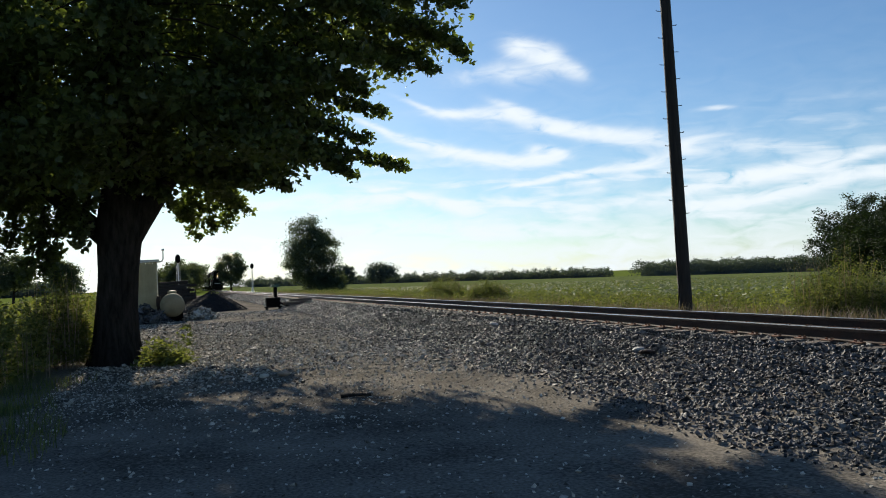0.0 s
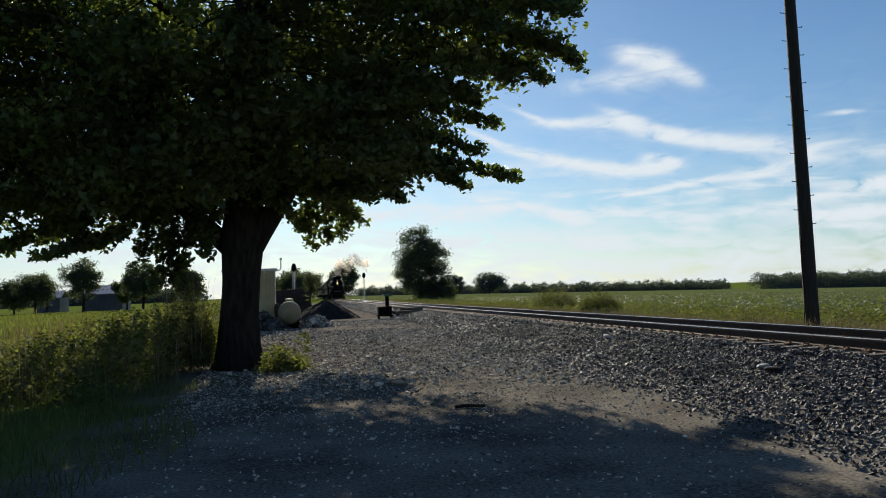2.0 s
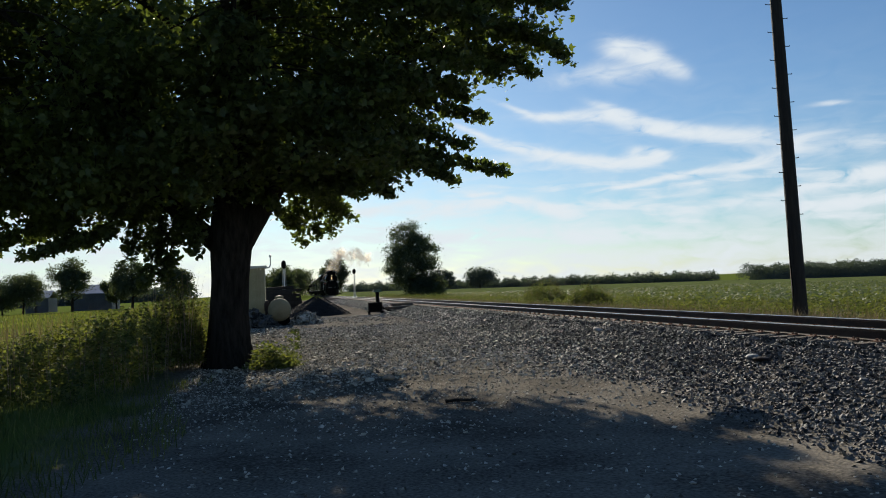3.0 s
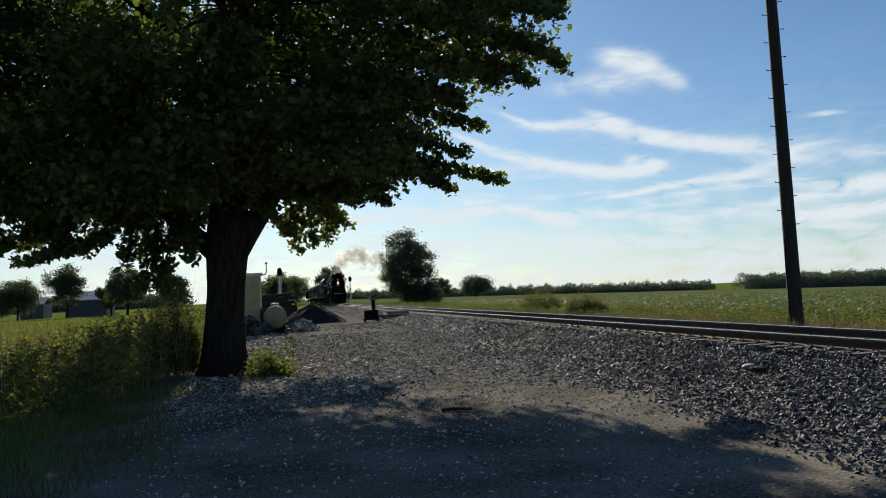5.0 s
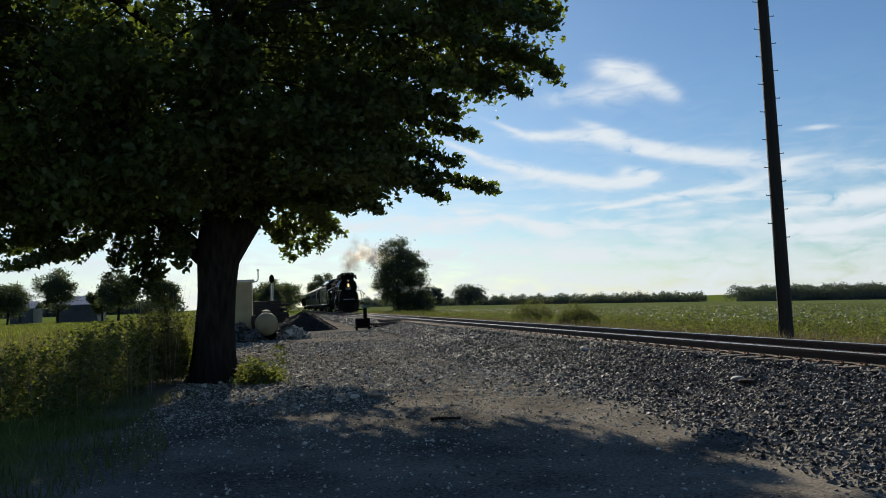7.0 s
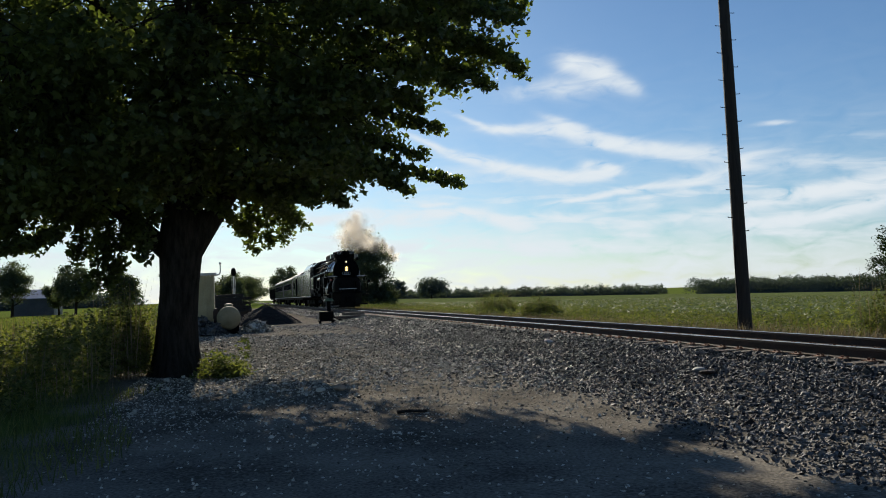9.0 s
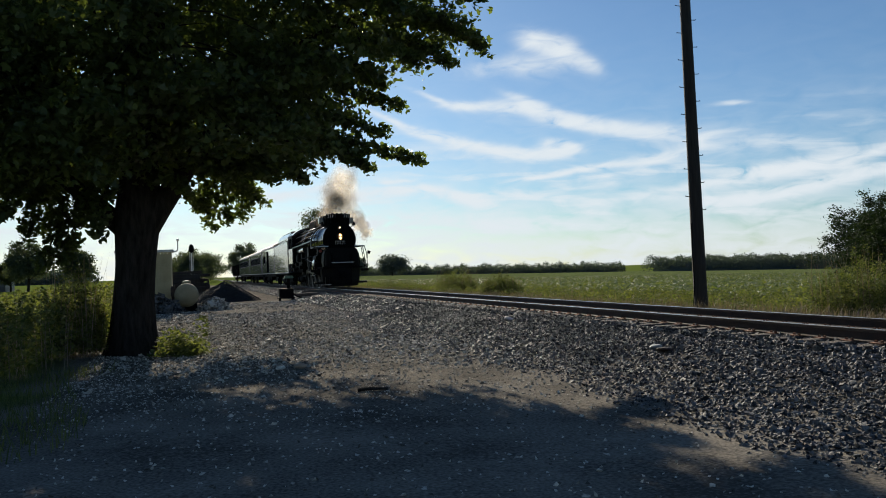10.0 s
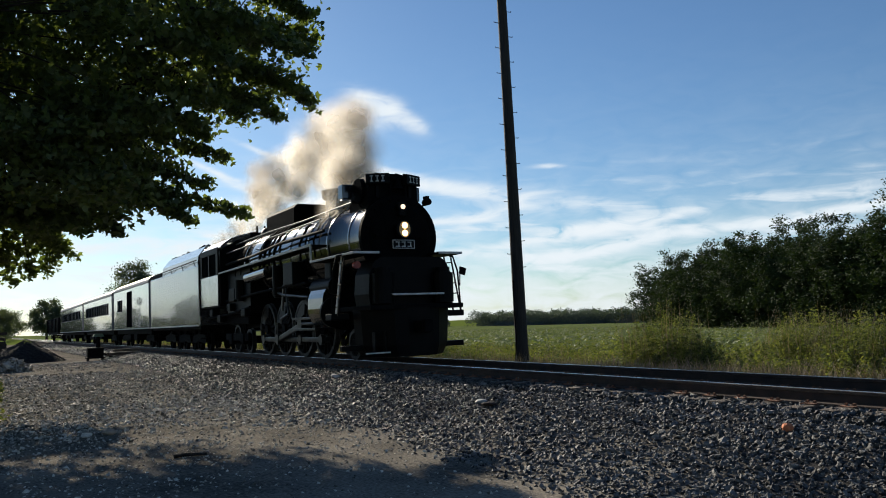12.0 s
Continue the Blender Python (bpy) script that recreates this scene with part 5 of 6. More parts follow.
def build_locomotive():
    L = thing("steam_locomotive", pose(TRACK_X, NOSE_12, RAIL_Z), "black steam locomotive with lit headlights pulling a passenger train", "locomotive")
    AX = 3.2  # boiler axis
    # frame and pilot
    bm = bmesh.new()
    for s in (-1, 1):
        prism(bm, [(0.5, 0.95), (13.9, 0.95), (16.9, 1.2), (16.9, 1.5), (0.5, 1.45)], s * 0.55 - 0.06, s * 0.55 + 0.06, "x")
    box(bm, (0, 1.4, 1.35), (2.6, 2.6, 0.12), 0.02)
    for y in (2.6, 5.4, 7.2, 9.1, 11.2, 13.5):
        box(bm, (0, y, 1.1), (1.3, 0.25, 0.5))
    part("frame", bm, M["iron"], L)
    # the pilot: a prow that falls back to either side
    bm = bmesh.new()
    rows = []
    for z, k in ((0.12, 0.86), (0.4, 0.97), (0.9, 1.0), (1.32, 1.02)):
        rows.append([bm.verts.new((x * k, y + 0.06 * (1 - k), z)) for x, y in ((-1.3, 1.2), (-1.24, 0.85), (-0.62, 0.2), (-0.3, 0.1), (0.3, 0.1), (0.62, 0.2), (1.24, 0.85), (1.3, 1.2))])
    for a, b in zip(rows[:-1], rows[1:]):
        for k in range(8):
            bm.faces.new((a[k], a[(k + 1) % 8], b[(k + 1) % 8], b[k]))
    bm.faces.new(list(reversed(rows[0])))
    bm.faces.new(rows[-1])
    part("pilot", bm, M["black"], L, "solid black cowcatcher pilot")
    bm = bmesh.new()
    prism(bm, [(-1.14, 1.3), (1.14, 1.3), (1.2, 1.7), (1.16, 2.2), (1.02, 2.5), (0.85, 2.62), (-0.85, 2.62), (-1.02, 2.5), (-1.16, 2.2), (-1.2, 1.7)], 0.45, 1.35)
    for s in (-1, 1):
        rod(bm, (s * 0.85, 0.36, 1.45), (s * 0.85, 0.36, 2.2), 0.28, seg=16)
        rod(bm, (s * 0.85, 0.36, 2.2), (s * 0.85, 0.36, 2.34), 0.2, seg=16)
    part("pump_shield", bm, M["black"], L, "black air pump shields on the front deck")
    bm = bmesh.new()
    box(bm, (0, 0.2, 1.66), (1.45, 0.3, 0.045), 0.008)
    part("deck_edge", bm, M["white"], L, "white-edged front deck step")
    bm = bmesh.new()
    box(bm, (0, -0.1, 0.86), (0.3, 0.55, 0.28), 0.04)
    box(bm, (-0.06, -0.42, 0.86), (0.2, 0.2, 0.34), 0.05)
    part("coupler", bm, M["iron"], L)
    for s in (-1, 1):
        if s < 0:
            step = new("front_step")
            step.parent = L
            for z in (0.24,):
                bm = bmesh.new()
                box(bm, (s * 1.12, 0.3, z), (0.66, 0.26, 0.035), 0.006)
                part("tread", bm, M["iron"], step)
            bm = bmesh.new()
            box(bm, (s * 1.12, 0.155, 0.242), (0.66, 0.02, 0.035), 0.004)
            part("tread_edge", bm, M["white"], step, "white-painted tread edge")
            for x in (0.82, 1.1):
                bm = bmesh.new()
                box(bm, (s * x, 0.42, 0.5), (0.03, 0.16, 0.5))
                part("hanger", bm, M["black"], step)
        # brackets at deck height on either side
        for c, d in (((s * 1.68, 1.35, 1.16), (0.5, 0.4, 0.16)), ((s * 1.45, 1.0, 0.36), (0.6, 0.16, 0.14))):
            bm = bmesh.new()
            box(bm, c, d, 0.02)
            part("side_bracket", bm, M["black"], L)
        # raised front walkway with its stair
        bm = bmesh.new()
        box(bm, (s * 1.16, 2.05, 2.73), (0.72, 3.1, 0.06), 0.01)
        part("front_walkway", bm, M["black"], L)
        bm = bmesh.new()
        box(bm, (s * 1.54, 2.05, 2.735), (0.035, 3.12, 0.06), 0.006)
        box(bm, (s * 1.2, 0.5, 2.735), (0.7, 0.035, 0.06), 0.006)
        part("walkway_edge", bm, M["white"], L, "white walkway edge")
        stair = new("front_ladder")
        stair.parent = L
        tagged(stair, "steep iron ladder with thin rungs")
        for k in (0, 1):
            bm = bmesh.new()
            rod(bm, (s * (1.5 + 0.04 * k), 1.4 - 0.3 * k, 2.72), (s * (1.72 + 0.06 * k), 1.36 - 0.3 * k, 1.18), 0.024, seg=8)
            part("stringer", bm, M["white"] if s < 0 and k == 0 else M["iron"], stair)
        for k in range(5):
            f = (k + 0.7) / 5.4
            bm = bmesh.new()
            rod(bm, (s * (1.5 + 0.22 * f), 1.4, 2.72 - 1.5 * f), (s * (1.54 + 0.24 * f), 1.1, 2.72 - 1.5 * f), 0.016, seg=6)
            part("rung", bm, M["iron"], stair)
        bm = bmesh.new()
        pipe(bm, [(s * 1.5, 1.25, 2.74), (s * 1.7, 1.25, 2.7), (s * 1.82, 1.23, 2.3), (s * 1.88, 1.23, 1.2)], 0.024)
        part("grab_rail", bm, M["iron"], L)
    bm = bmesh.new()
    pipe(bm, [(1.88, 1.23, 1.9), (1.9, 1.23, 2.42)], 0.016)
    box(bm, (1.98, 1.23, 2.3), (0.2, 0.02, 0.2), 0, Matrix.Rotation(0.3, 4, "Y"))
    part("signal_flag", bm, M["iron"], L, "small dark flag on a staff")
    # boiler
    bm = bmesh.new()
    lathe(bm, [(0.0, 0.93), (0.78, 0.95), (0.86, 0.99), (0.9, 1.02), (1.02, 1.03), (1.1, 1.05), (1.1, 1.2), (1.04, 1.2)], Matrix.Translation((0, 0, AX)) @ ALONG_Y, 48)
    for k in range(24):
        a = 2 * math.pi * k / 24
        rod(bm, (0.97 * math.cos(a), 0.97, AX + 0.97 * math.sin(a)), (0.97 * math.cos(a), 1.05, AX + 0.97 * math.sin(a)), 0.03, seg=6)
    for x in (-0.5, 0.5):
        box(bm, (x, 0.93, AX), (0.5, 0.05, 0.09), 0.01)
    part("smokebox", bm, M["smokebox"], L, "matt black smokebox with a bolted round door", smooth=False)
    bm = bmesh.new()
    lathe(bm, [(1.06, 1.2), (1.08, 3.28), (1.11, 3.32), (1.13, 7.0), (1.2, 10.4), (1.22, 13.7), (0.2, 13.75)], Matrix.Translation((0, 0, AX)) @ ALONG_Y, 56)
    part("boiler", bm, M["jacket"], L, "shiny black boiler jacket", smooth=True)
    for y, r in ((1.9, 1.085), (3.34, 1.13), (4.9, 1.14), (6.5, 1.15), (8.1, 1.18), (9.7, 1.21), (11.3, 1.235)):
        bm = bmesh.new()
        lathe(bm, [(r - 0.03, y), (r + 0.005, y + 0.01), (r + 0.005, y + 0.08), (r - 0.03, y + 0.09)], Matrix.Translation((0, 0, AX)) @ ALONG_Y, 56)
        part("boiler_band", bm, M["jacket"], L)
    # firebox sides
    bm = bmesh.new()
    prism(bm, [(-1.25, 1.5), (1.25, 1.5), (1.24, 3.2), (-1.24, 3.2)], 10.6, 13.7)
    part("firebox", bm, M["black"], L)
    # stack, sand box, domes
    bm = bmesh.new()
    lathe(bm, [(0.62, 4.1), (0.5, 4.3), (0.5, 4.7), (0.6, 4.8), (0.62, 5.0), (0.5, 5.02), (0.44, 4.2)], Matrix.Translation((0, 4.9, 0)), 28)
    part("chimney", bm, M["smokebox"], L, "short black chimney")
    bm = bmesh.new()
    prism(bm, [(-0.62, 4.1), (0.62, 4.1), (0.6, 4.86), (0.48, 4.98), (-0.48, 4.98), (-0.6, 4.86)], 7.6, 10.6)
    part("sand_box", bm, M["smokebox"], L, "long boxy sand dome")
    bm = bmesh.new()
    lathe(bm, [(0.5, 4.2), (0.42, 4.45), (0.36, 4.62), (0.2, 4.7), (0.0, 4.72)], Matrix.Translation((0, 11.9, 0)), 24)
    part("steam_dome", bm, M["black"], L, smooth=True)
    bm = bmesh.new()
    lathe(bm, [(0.12, 4.3), (0.1, 4.75), (0.16, 4.78), (0.0, 4.9)], Matrix.Translation((0.2, 12.6, 0)), 14)
    box(bm, (0, 12.9, 4.5), (1.2, 0.4, 0.2), 0.03)
    for x in (-0.3, 0.0, 0.35):
        pipe(bm, [(x, 12.8, 4.5), (x, 12.8, 4.85)], 0.04)
    part("turret", bm, M["iron"], L, "steam turret with safety valves")
    # top of the smokebox: heater, bell, number boards
    bm = bmesh.new()
    prism(bm, [(-0.72, 4.0), (0.72, 4.0), (0.72, 4.66), (0.6, 4.86), (0.15, 4.92), (-0.58, 4.9), (-0.72, 4.7)], 1.35, 2.6)
    rod(bm, (-0.8, 1.9, 4.5), (0.8, 1.9, 4.5), 0.34, seg=20)
    for x in (-0.4, -0.1, 0.2, 0.45):
        pipe(bm, [(x, 1.6, 4.8), (x + 0.05, 1.65, 4.97), (x + 0.16, 1.65, 4.95)], 0.028)
    part("feedwater_heater", bm, M["smokebox"], L)
    bm = bmesh.new()
    lathe(bm, [(0.0, 0.26), (0.07, 0.25), (0.1, 0.14), (0.13, 0.05), (0.18, 0.0), (0.16, 0.0), (0.0, 0.2)], Matrix.Translation((0.12, 1.28, 4.5)), 18)
    pipe(bm, [(-0.1, 1.28, 4.3), (-0.1, 1.28, 4.78), (0.34, 1.28, 4.78), (0.34, 1.28, 4.3)], 0.025)
    part("bell", bm, M["iron"], L, "bell hung in a yoke over the smokebox")
    for s in (-1, 1):
        bm = bmesh.new()
        rm = Matrix.Rotation(radians(28 * s), 4, "Z")
        bx, by, bz = s * 0.5, 1.22, 4.74
        box(bm, (bx, by, bz), (0.62, 0.14, 0.28), 0.02, rm)
        box(bm, (bx * 0.95, by + 0.1, bz - 0.27), (0.08, 0.08, 0.4))
        nb = part("number_board", bm, M["black"], L, "black number board with pale figures")
        bm = bmesh.new()
        for k in (-1, 0, 1):
            p = rm @ Vector((k * 0.15, -0.075, 0))
            for dz in (-0.07, 0.07):
                box(bm, p + Vector((bx, by, bz + dz)), (0.09, 0.008, 0.025), 0, rm)
            box(bm, p + Vector((bx, by, bz)), (0.025, 0.008, 0.13), 0, rm)
        part("marking", bm, M["white"], nb)
        bm = bmesh.new()
        rod(bm, (s * 1.05, 1.3, 4.2), (s * 1.05, 1.55, 4.2), 0.09, seg=14)
        box(bm, (s * 1.05, 1.45, 4.32), (0.12, 0.16, 0.1), 0.02)
        rod(bm, (s * 1.05, 1.45, 4.2), (s * 0.85, 1.5, 4.0), 0.025, seg=6)
        part("marker_lamp", bm, M["iron"], L, "small unlit marker lamp")
        bm = bmesh.new()
        box(bm, (s * 0.98, 2.2, 4.5), (0.36, 0.34, 0.4), 0.03)
        part("tool_box", bm, M["jacket"], L)
    bm = bmesh.new()
    rod(bm, (-1.3, 0.85, 2.45), (-1.3, 1.0, 2.45), 0.09, seg=14)
    part("red_marker", bm, mat("red_lens", (0.25, 0.02, 0.015), (0.4, 0.05, 0.03), 8, 0.3), L, "unlit red marker lens")
    # headlights and plate
    bm = bmesh.new()
    rod(bm, (0, 0.72, 3.36), (0, 0.95, 3.36), 0.23, seg=24)
    rod(bm, (0, 0.78, 3.96), (0, 1.1, 3.96), 0.14, seg=20)
    box(bm, (0, 0.88, 3.78), (0.2, 0.16, 0.1), 0.01)
    part("headlight_housing", bm, M["black"], L)
    for i, (z, r, m_) in enumerate(((3.46, 0.085, "lamp"), (3.26, 0.085, "lamp"), (3.96, 0.065, "lamp2"))):
        bm = bmesh.new()
        lathe(bm, [(0.0, 0.03), (r * 0.6, 0.022), (r, 0.0), (r, -0.02)], Matrix.Translation((0, 0.71 if i < 2 else 0.77, z)) @ Matrix.Rotation(radians(90), 4, "X"), 20)
        part("headlight", bm, M[m_], L, "glowing amber headlight")
    bm = bmesh.new()
    prism(bm, [(0.16 * math.cos(a), 3.36 + 0.215 * math.sin(a)) for a in [2 * math.pi * k / 24 for k in range(24)]], 0.712, 0.725)
    part("reflector", bm, mat("amber_reflector", (0.3, 0.17, 0.07), (0.5, 0.3, 0.13), 12, 0.3, 0.9, bump=0.05), L, "amber headlight reflector")
    bm = bmesh.new()
    box(bm, (0, 0.84, 2.98), (0.66, 0.05, 0.24), 0.02)
    plate = part("number_plate", bm, M["black"], L, "black plate with a pale rim and figures")
    bm = bmesh.new()
    for z in (-0.105, 0.105):
        box(bm, (0, 0.812, 2.98 + z), (0.62, 0.012, 0.016))
    for x in (-0.31, 0.31):
        box(bm, (x, 0.812, 2.98), (0.016, 0.012, 0.2))
    for k in (-1, 0, 1):
        for dz in (-0.055, 0.055):
            box(bm, (k * 0.17, 0.812, 2.98 + dz), (0.12, 0.012, 0.022))
        box(bm, (k * 0.17 + 0.03, 0.812, 2.98), (0.024, 0.012, 0.1))
    part("marking", bm, M["white"], plate)
    # side gear
    for s in (-1, 1):
        bm = bmesh.new()
        prism(bm, [(3.6, 3.17), (13.9, 3.06), (13.9, 3.12), (3.6, 3.23)], s * 1.0, s * 1.52, "x")
        part("running_board", bm, M["black"], L)
        bm = bmesh.new()
        prism(bm, [(3.55, 3.18), (13.95, 3.06), (13.95, 3.12), (3.55, 3.25)], s * 1.525, s * 1.55, "x")
        box(bm, (s * 1.535, 3.58, 2.98), (0.04, 0.05, 0.5))
        part("running_board_edge", bm, M["white"], L, "white-painted running board edge")
        bm = bmesh.new()
        pts = [(s * 0.78, 2.3, 4.26), (s * 0.8, 6.0, 4.22), (s * 0.86, 9.5, 4.24), (s * 0.9, 13.6, 4.2)]
        pipe(bm, pts, 0.028)
        pts = [(s * 1.2, 3.6, 3.95), (s * 1.24, 8.0, 3.9), (s * 1.28, 13.6, 3.85)]
        pipe(bm, pts, 0.024)
        for y in (4.2, 6.3, 8.5, 10.7, 12.8):
            pipe(bm, [(s * 0.82, y, 4.23), (s * 0.72, y, 4.1)], 0.02, 6)
            pipe(bm, [(s * 1.24, y, 3.9), (s * 1.08, y, 3.8)], 0.02, 6)
        part("handrail", bm, M["rod"], L, "pale handrail along the boiler")
        bm = bmesh.new()
        for k, y in enumerate((4.0, 5.2, 7.7, 8.2, 8.7, 9.2, 11.5, 12.2)):
            pipe(bm, [(s * 0.62, y, 4.25), (s * 1.0, y + 0.1, 3.9), (s * 1.23, y + 0.15, 3.4), (s * 1.24, y + 0.05 * k, 2.9)], 0.03 + 0.006 * (k % 3), 8)
        pipe(bm, [(s * 1.2, 3.4, 3.6), (s * 1.27, 7.0, 3.6), (s * 1.3, 10.0, 3.45), (s * 1.32, 13.5, 3.4)], 0.05)
        pipe(bm, [(s * 1.35, 4.5, 2.2), (s * 1.35, 9.0, 2.15), (s * 1.35, 13.5, 2.0)], 0.045)
        pipe(bm, [(s * 1.3, 10.5, 1.7), (s * 1.35, 13.0, 1.5), (s * 1.35, 16.5, 1.4)], 0.04)
        part("piping", bm, M["iron"], L, "tangle of dark boiler pipes")
        bm = bmesh.new()
        rod(bm, (s * 1.3, 8.2, 2.78), (s * 1.3, 10.6, 2.72), 0.2, seg=18)
        part("air_reservoir", bm, M["jacket"], L, "shiny air reservoir under the running board")
        for y, z0, z1, r in ((7.3, 1.95, 2.9, 0.17), (11.6, 2.0, 2.7, 0.22)):
            bm = bmesh.new()
            rod(bm, (s * 1.3, y, z0), (s * 1.3, y, z1), r, seg=14)
            rod(bm, (s * 1.3, y, z0 - 0.06), (s * 1.3, y, z0), r * 0.7, seg=14)
            part("lubricator", bm, M["black"], L)
        for c, d in (((s * 1.2, 5.9, 2.55), (0.5, 0.9, 0.7)), ((s * 1.2, 12.6, 2.2), (0.4, 0.8, 0.5)), ((s * 1.3, 10.9, 1.5), (0.3, 0.5, 0.28)), ((s * 1.3, 12.9, 1.75), (0.3, 0.5, 0.28)), ((s * 1.3, 14.4, 1.35), (0.3, 0.5, 0.28)), ((s * 1.3, 15.6, 1.6), (0.3, 0.5, 0.28))):
            bm = bmesh.new()
            box(bm, c, d, 0.04)
            part("equipment_box", bm, M["black"], L)
        # cylinder, valve chest, guides
        bm = bmesh.new()
        prism(bm, [(s * (0.95 + 0.5 * math.cos(a)), 1.42 + 0.58 * math.sin(a) + (0.16 if math.sin(a) > 0 else 0)) for a in [2 * math.pi * k / 28 for k in range(28)]], 3.0, 4.15)
        part("cylinder", bm, M["jacket"], L, "shiny black cylinder jacket")
        bm = bmesh.new()
        rod(bm, (s * 1.12, 2.9, 1.3), (s * 1.12, 3.0, 1.3), 0.42, seg=24)
        rod(bm, (s * 1.1, 2.8, 2.02), (s * 1.1, 4.3, 2.02), 0.24, seg=20)
        box(bm, (s * 1.05, 3.55, 1.4), (0.5, 1.0, 0.7), 0.05)
        box(bm, (s * 0.95, 3.4, 2.3), (0.35, 0.5, 1.0), 0.08)
        part("valve_chest", bm, M["black"], L)
        bm = bmesh.new()
        box(bm, (s * 1.22, 5.1, 1.18), (0.1, 2.0, 0.07), 0.01)
        box(bm, (s * 1.22, 5.1, 0.86), (0.1, 2.0, 0.07), 0.01)
        rod(bm, (s * 1.22, 4.1, 1.02), (s * 1.22, 5.4, 1.02), 0.045, seg=10)
        part("slide_bar", bm, M["rod"], L, "bright steel slide bars")
        bm = bmesh.new()
        pipe(bm, [(s * 1.34, 6.4, 2.25), (s * 1.34, 6.2, 1.35), (s * 1.34, 6.9, 1.2)], 0.045)
        box(bm, (s * 1.34, 6.7, 1.85), (0.06, 0.14, 0.8), 0.03, Matrix.Rotation(0.25, 4, "X"))
        pipe(bm, [(s * 1.34, 4.4, 1.78), (s * 1.34, 6.7, 1.95), (s * 1.34, 8.0, 2.2)], 0.04)
        part("valve_gear", bm, M["rod"], L, "bright valve gear links")
    # wheels
    wheel("lead_wheelset", 2.3, 0.42, L)
    for y in (4.5, 6.3, 8.15, 10.0):
        wheel("driving_wheelset", y, 0.88, L, spokes=15)
    wheel("trailing_wheelset", 12.3, 0.46, L)
    wheel("trailing_wheelset", 13.9, 0.55, L)
    for s in (-1, 1):
        q = 0 if s < 0 else math.pi / 2
        bm = bmesh.new()
        box(bm, (0, 2.75, 0), (0.07, 5.6, 0.15), 0.03)
        for y in (0, 1.8, 3.65, 5.5):
            rod(bm, (-0.06, y, 0), (0.06, y, 0), 0.15, seg=16)
        side = part("side_rod", bm, M["rod"], L, "polished steel coupling rod")
        RODS.append((side, s * 1.0, 4.5, 0.88, q))
        bm = bmesh.new()
        box(bm, (0, -1.2, 0), (0.08, 2.6, 0.17), 0.03)
        rod(bm, (-0.06, 0, 0), (0.06, 0, 0), 0.17, seg=16)
        rod(bm, (-0.1, -2.4, 0), (0.1, -2.4, 0), 0.2, seg=12)
        main = part("main_rod", bm, M["rod"], L, "polished steel main rod")
        RODS.append((main, s * 1.12, 8.15, 0.88, q))
    # trailing truck and cab
    bm = bmesh.new()
    for s in (-1, 1):
        box(bm, (s * 1.0, 13.2, 0.62), (0.14, 3.2, 0.28), 0.04)
        for y in (12.3, 13.9):
            box(bm, (s * 1.02, y, 0.55), (0.2, 0.4, 0.4), 0.04)
    box(bm, (0, 12.8, 1.35), (2.2, 2.8, 0.5), 0.05)
    part("trailing_truck", bm, M["iron"], L)
    cab = new("cab")
    cab.parent = L
    tagged(cab, "black cab with side windows and arched roof")
    for s in (-1, 1):
        bm = bmesh.new()
        box(bm, (s * 1.55, 15.35, 2.45), (0.05, 2.9, 1.2), 0.01)
        part("lower_panel", bm, M["tender"], cab, "glossy cab side below the window")
        bm = bmesh.new()
        for y, w in ((14.05, 0.3), (15.35, 0.16), (16.65, 0.3)):
            box(bm, (s * 1.55, y, 3.5), (0.05, w, 0.9))
        box(bm, (s * 1.55, 15.35, 4.02), (0.05, 2.9, 0.22))
        part("window_frame", bm, M["black"], cab)
        for y in (14.72, 15.95):
            bm = bmesh.new()
            box(bm, (s * 1.53, y, 3.5), (0.012, 1.0, 0.84))
            part("pane", bm, M["coachglass"], cab)
        bm = bmesh.new()
        rod(bm, (s * 1.6, 16.85, 1.5), (s * 1.6, 16.85, 3.8), 0.022, seg=6)
        box(bm, (s * 1.5, 16.7, 1.0), (0.3, 0.35, 0.04))
        box(bm, (s * 1.5, 16.7, 0.6), (0.3, 0.35, 0.04))
        part("cab_step", bm, M["iron"], cab)
    bm = bmesh.new()
    arch = [(1.66 * math.sin(a), 3.7 + 1.0 * math.cos(a)) for a in [radians(d) for d in range(-66, 67, 12)]]
    inner = [(x * 0.96, z - 0.06) for x, z in reversed(arch)]
    prism(bm, arch + inner, 13.75, 17.1)
    part("roof", bm, M["tender"], cab, "arched black cab roof")
    bm = bmesh.new()
    prism(bm, [(-1.5, 1.9), (1.5, 1.9), (1.5, 4.0), (0.8, 4.42), (-0.8, 4.42), (-1.5, 4.0)], 13.8, 13.86)
    box(bm, (0, 15.4, 1.86), (3.0, 3.0, 0.08))
    part("front_wall", bm, M["black"], cab)
    return L


def truck(y, r, parent, gauge=0.754):
    bm = bmesh.new()
    for s in (-1, 1):
        prism(bm, [(y - 1.35, r - 0.05), (y - 1.2, r + 0.22), (y - 0.3, r + 0.3), (y + 0.3, r + 0.3), (y + 1.2, r + 0.22), (y + 1.35, r - 0.05), (y + 0.9, r - 0.12), (y, r - 0.02), (y - 0.9, r - 0.12)], s * 1.0 - 0.06, s * 1.0 + 0.06, "x")
    box(bm, (0, y, r + 0.25), (2.1, 0.4, 0.22), 0.03)
    part("truck_frame", bm, M["iron"], parent)
    wheel("wheelset", y - 0.9, r, parent, centre=M["iron"], tyre=M["iron"])
    wheel("wheelset", y + 0.9, r, parent, centre=M["iron"], tyre=M["iron"])


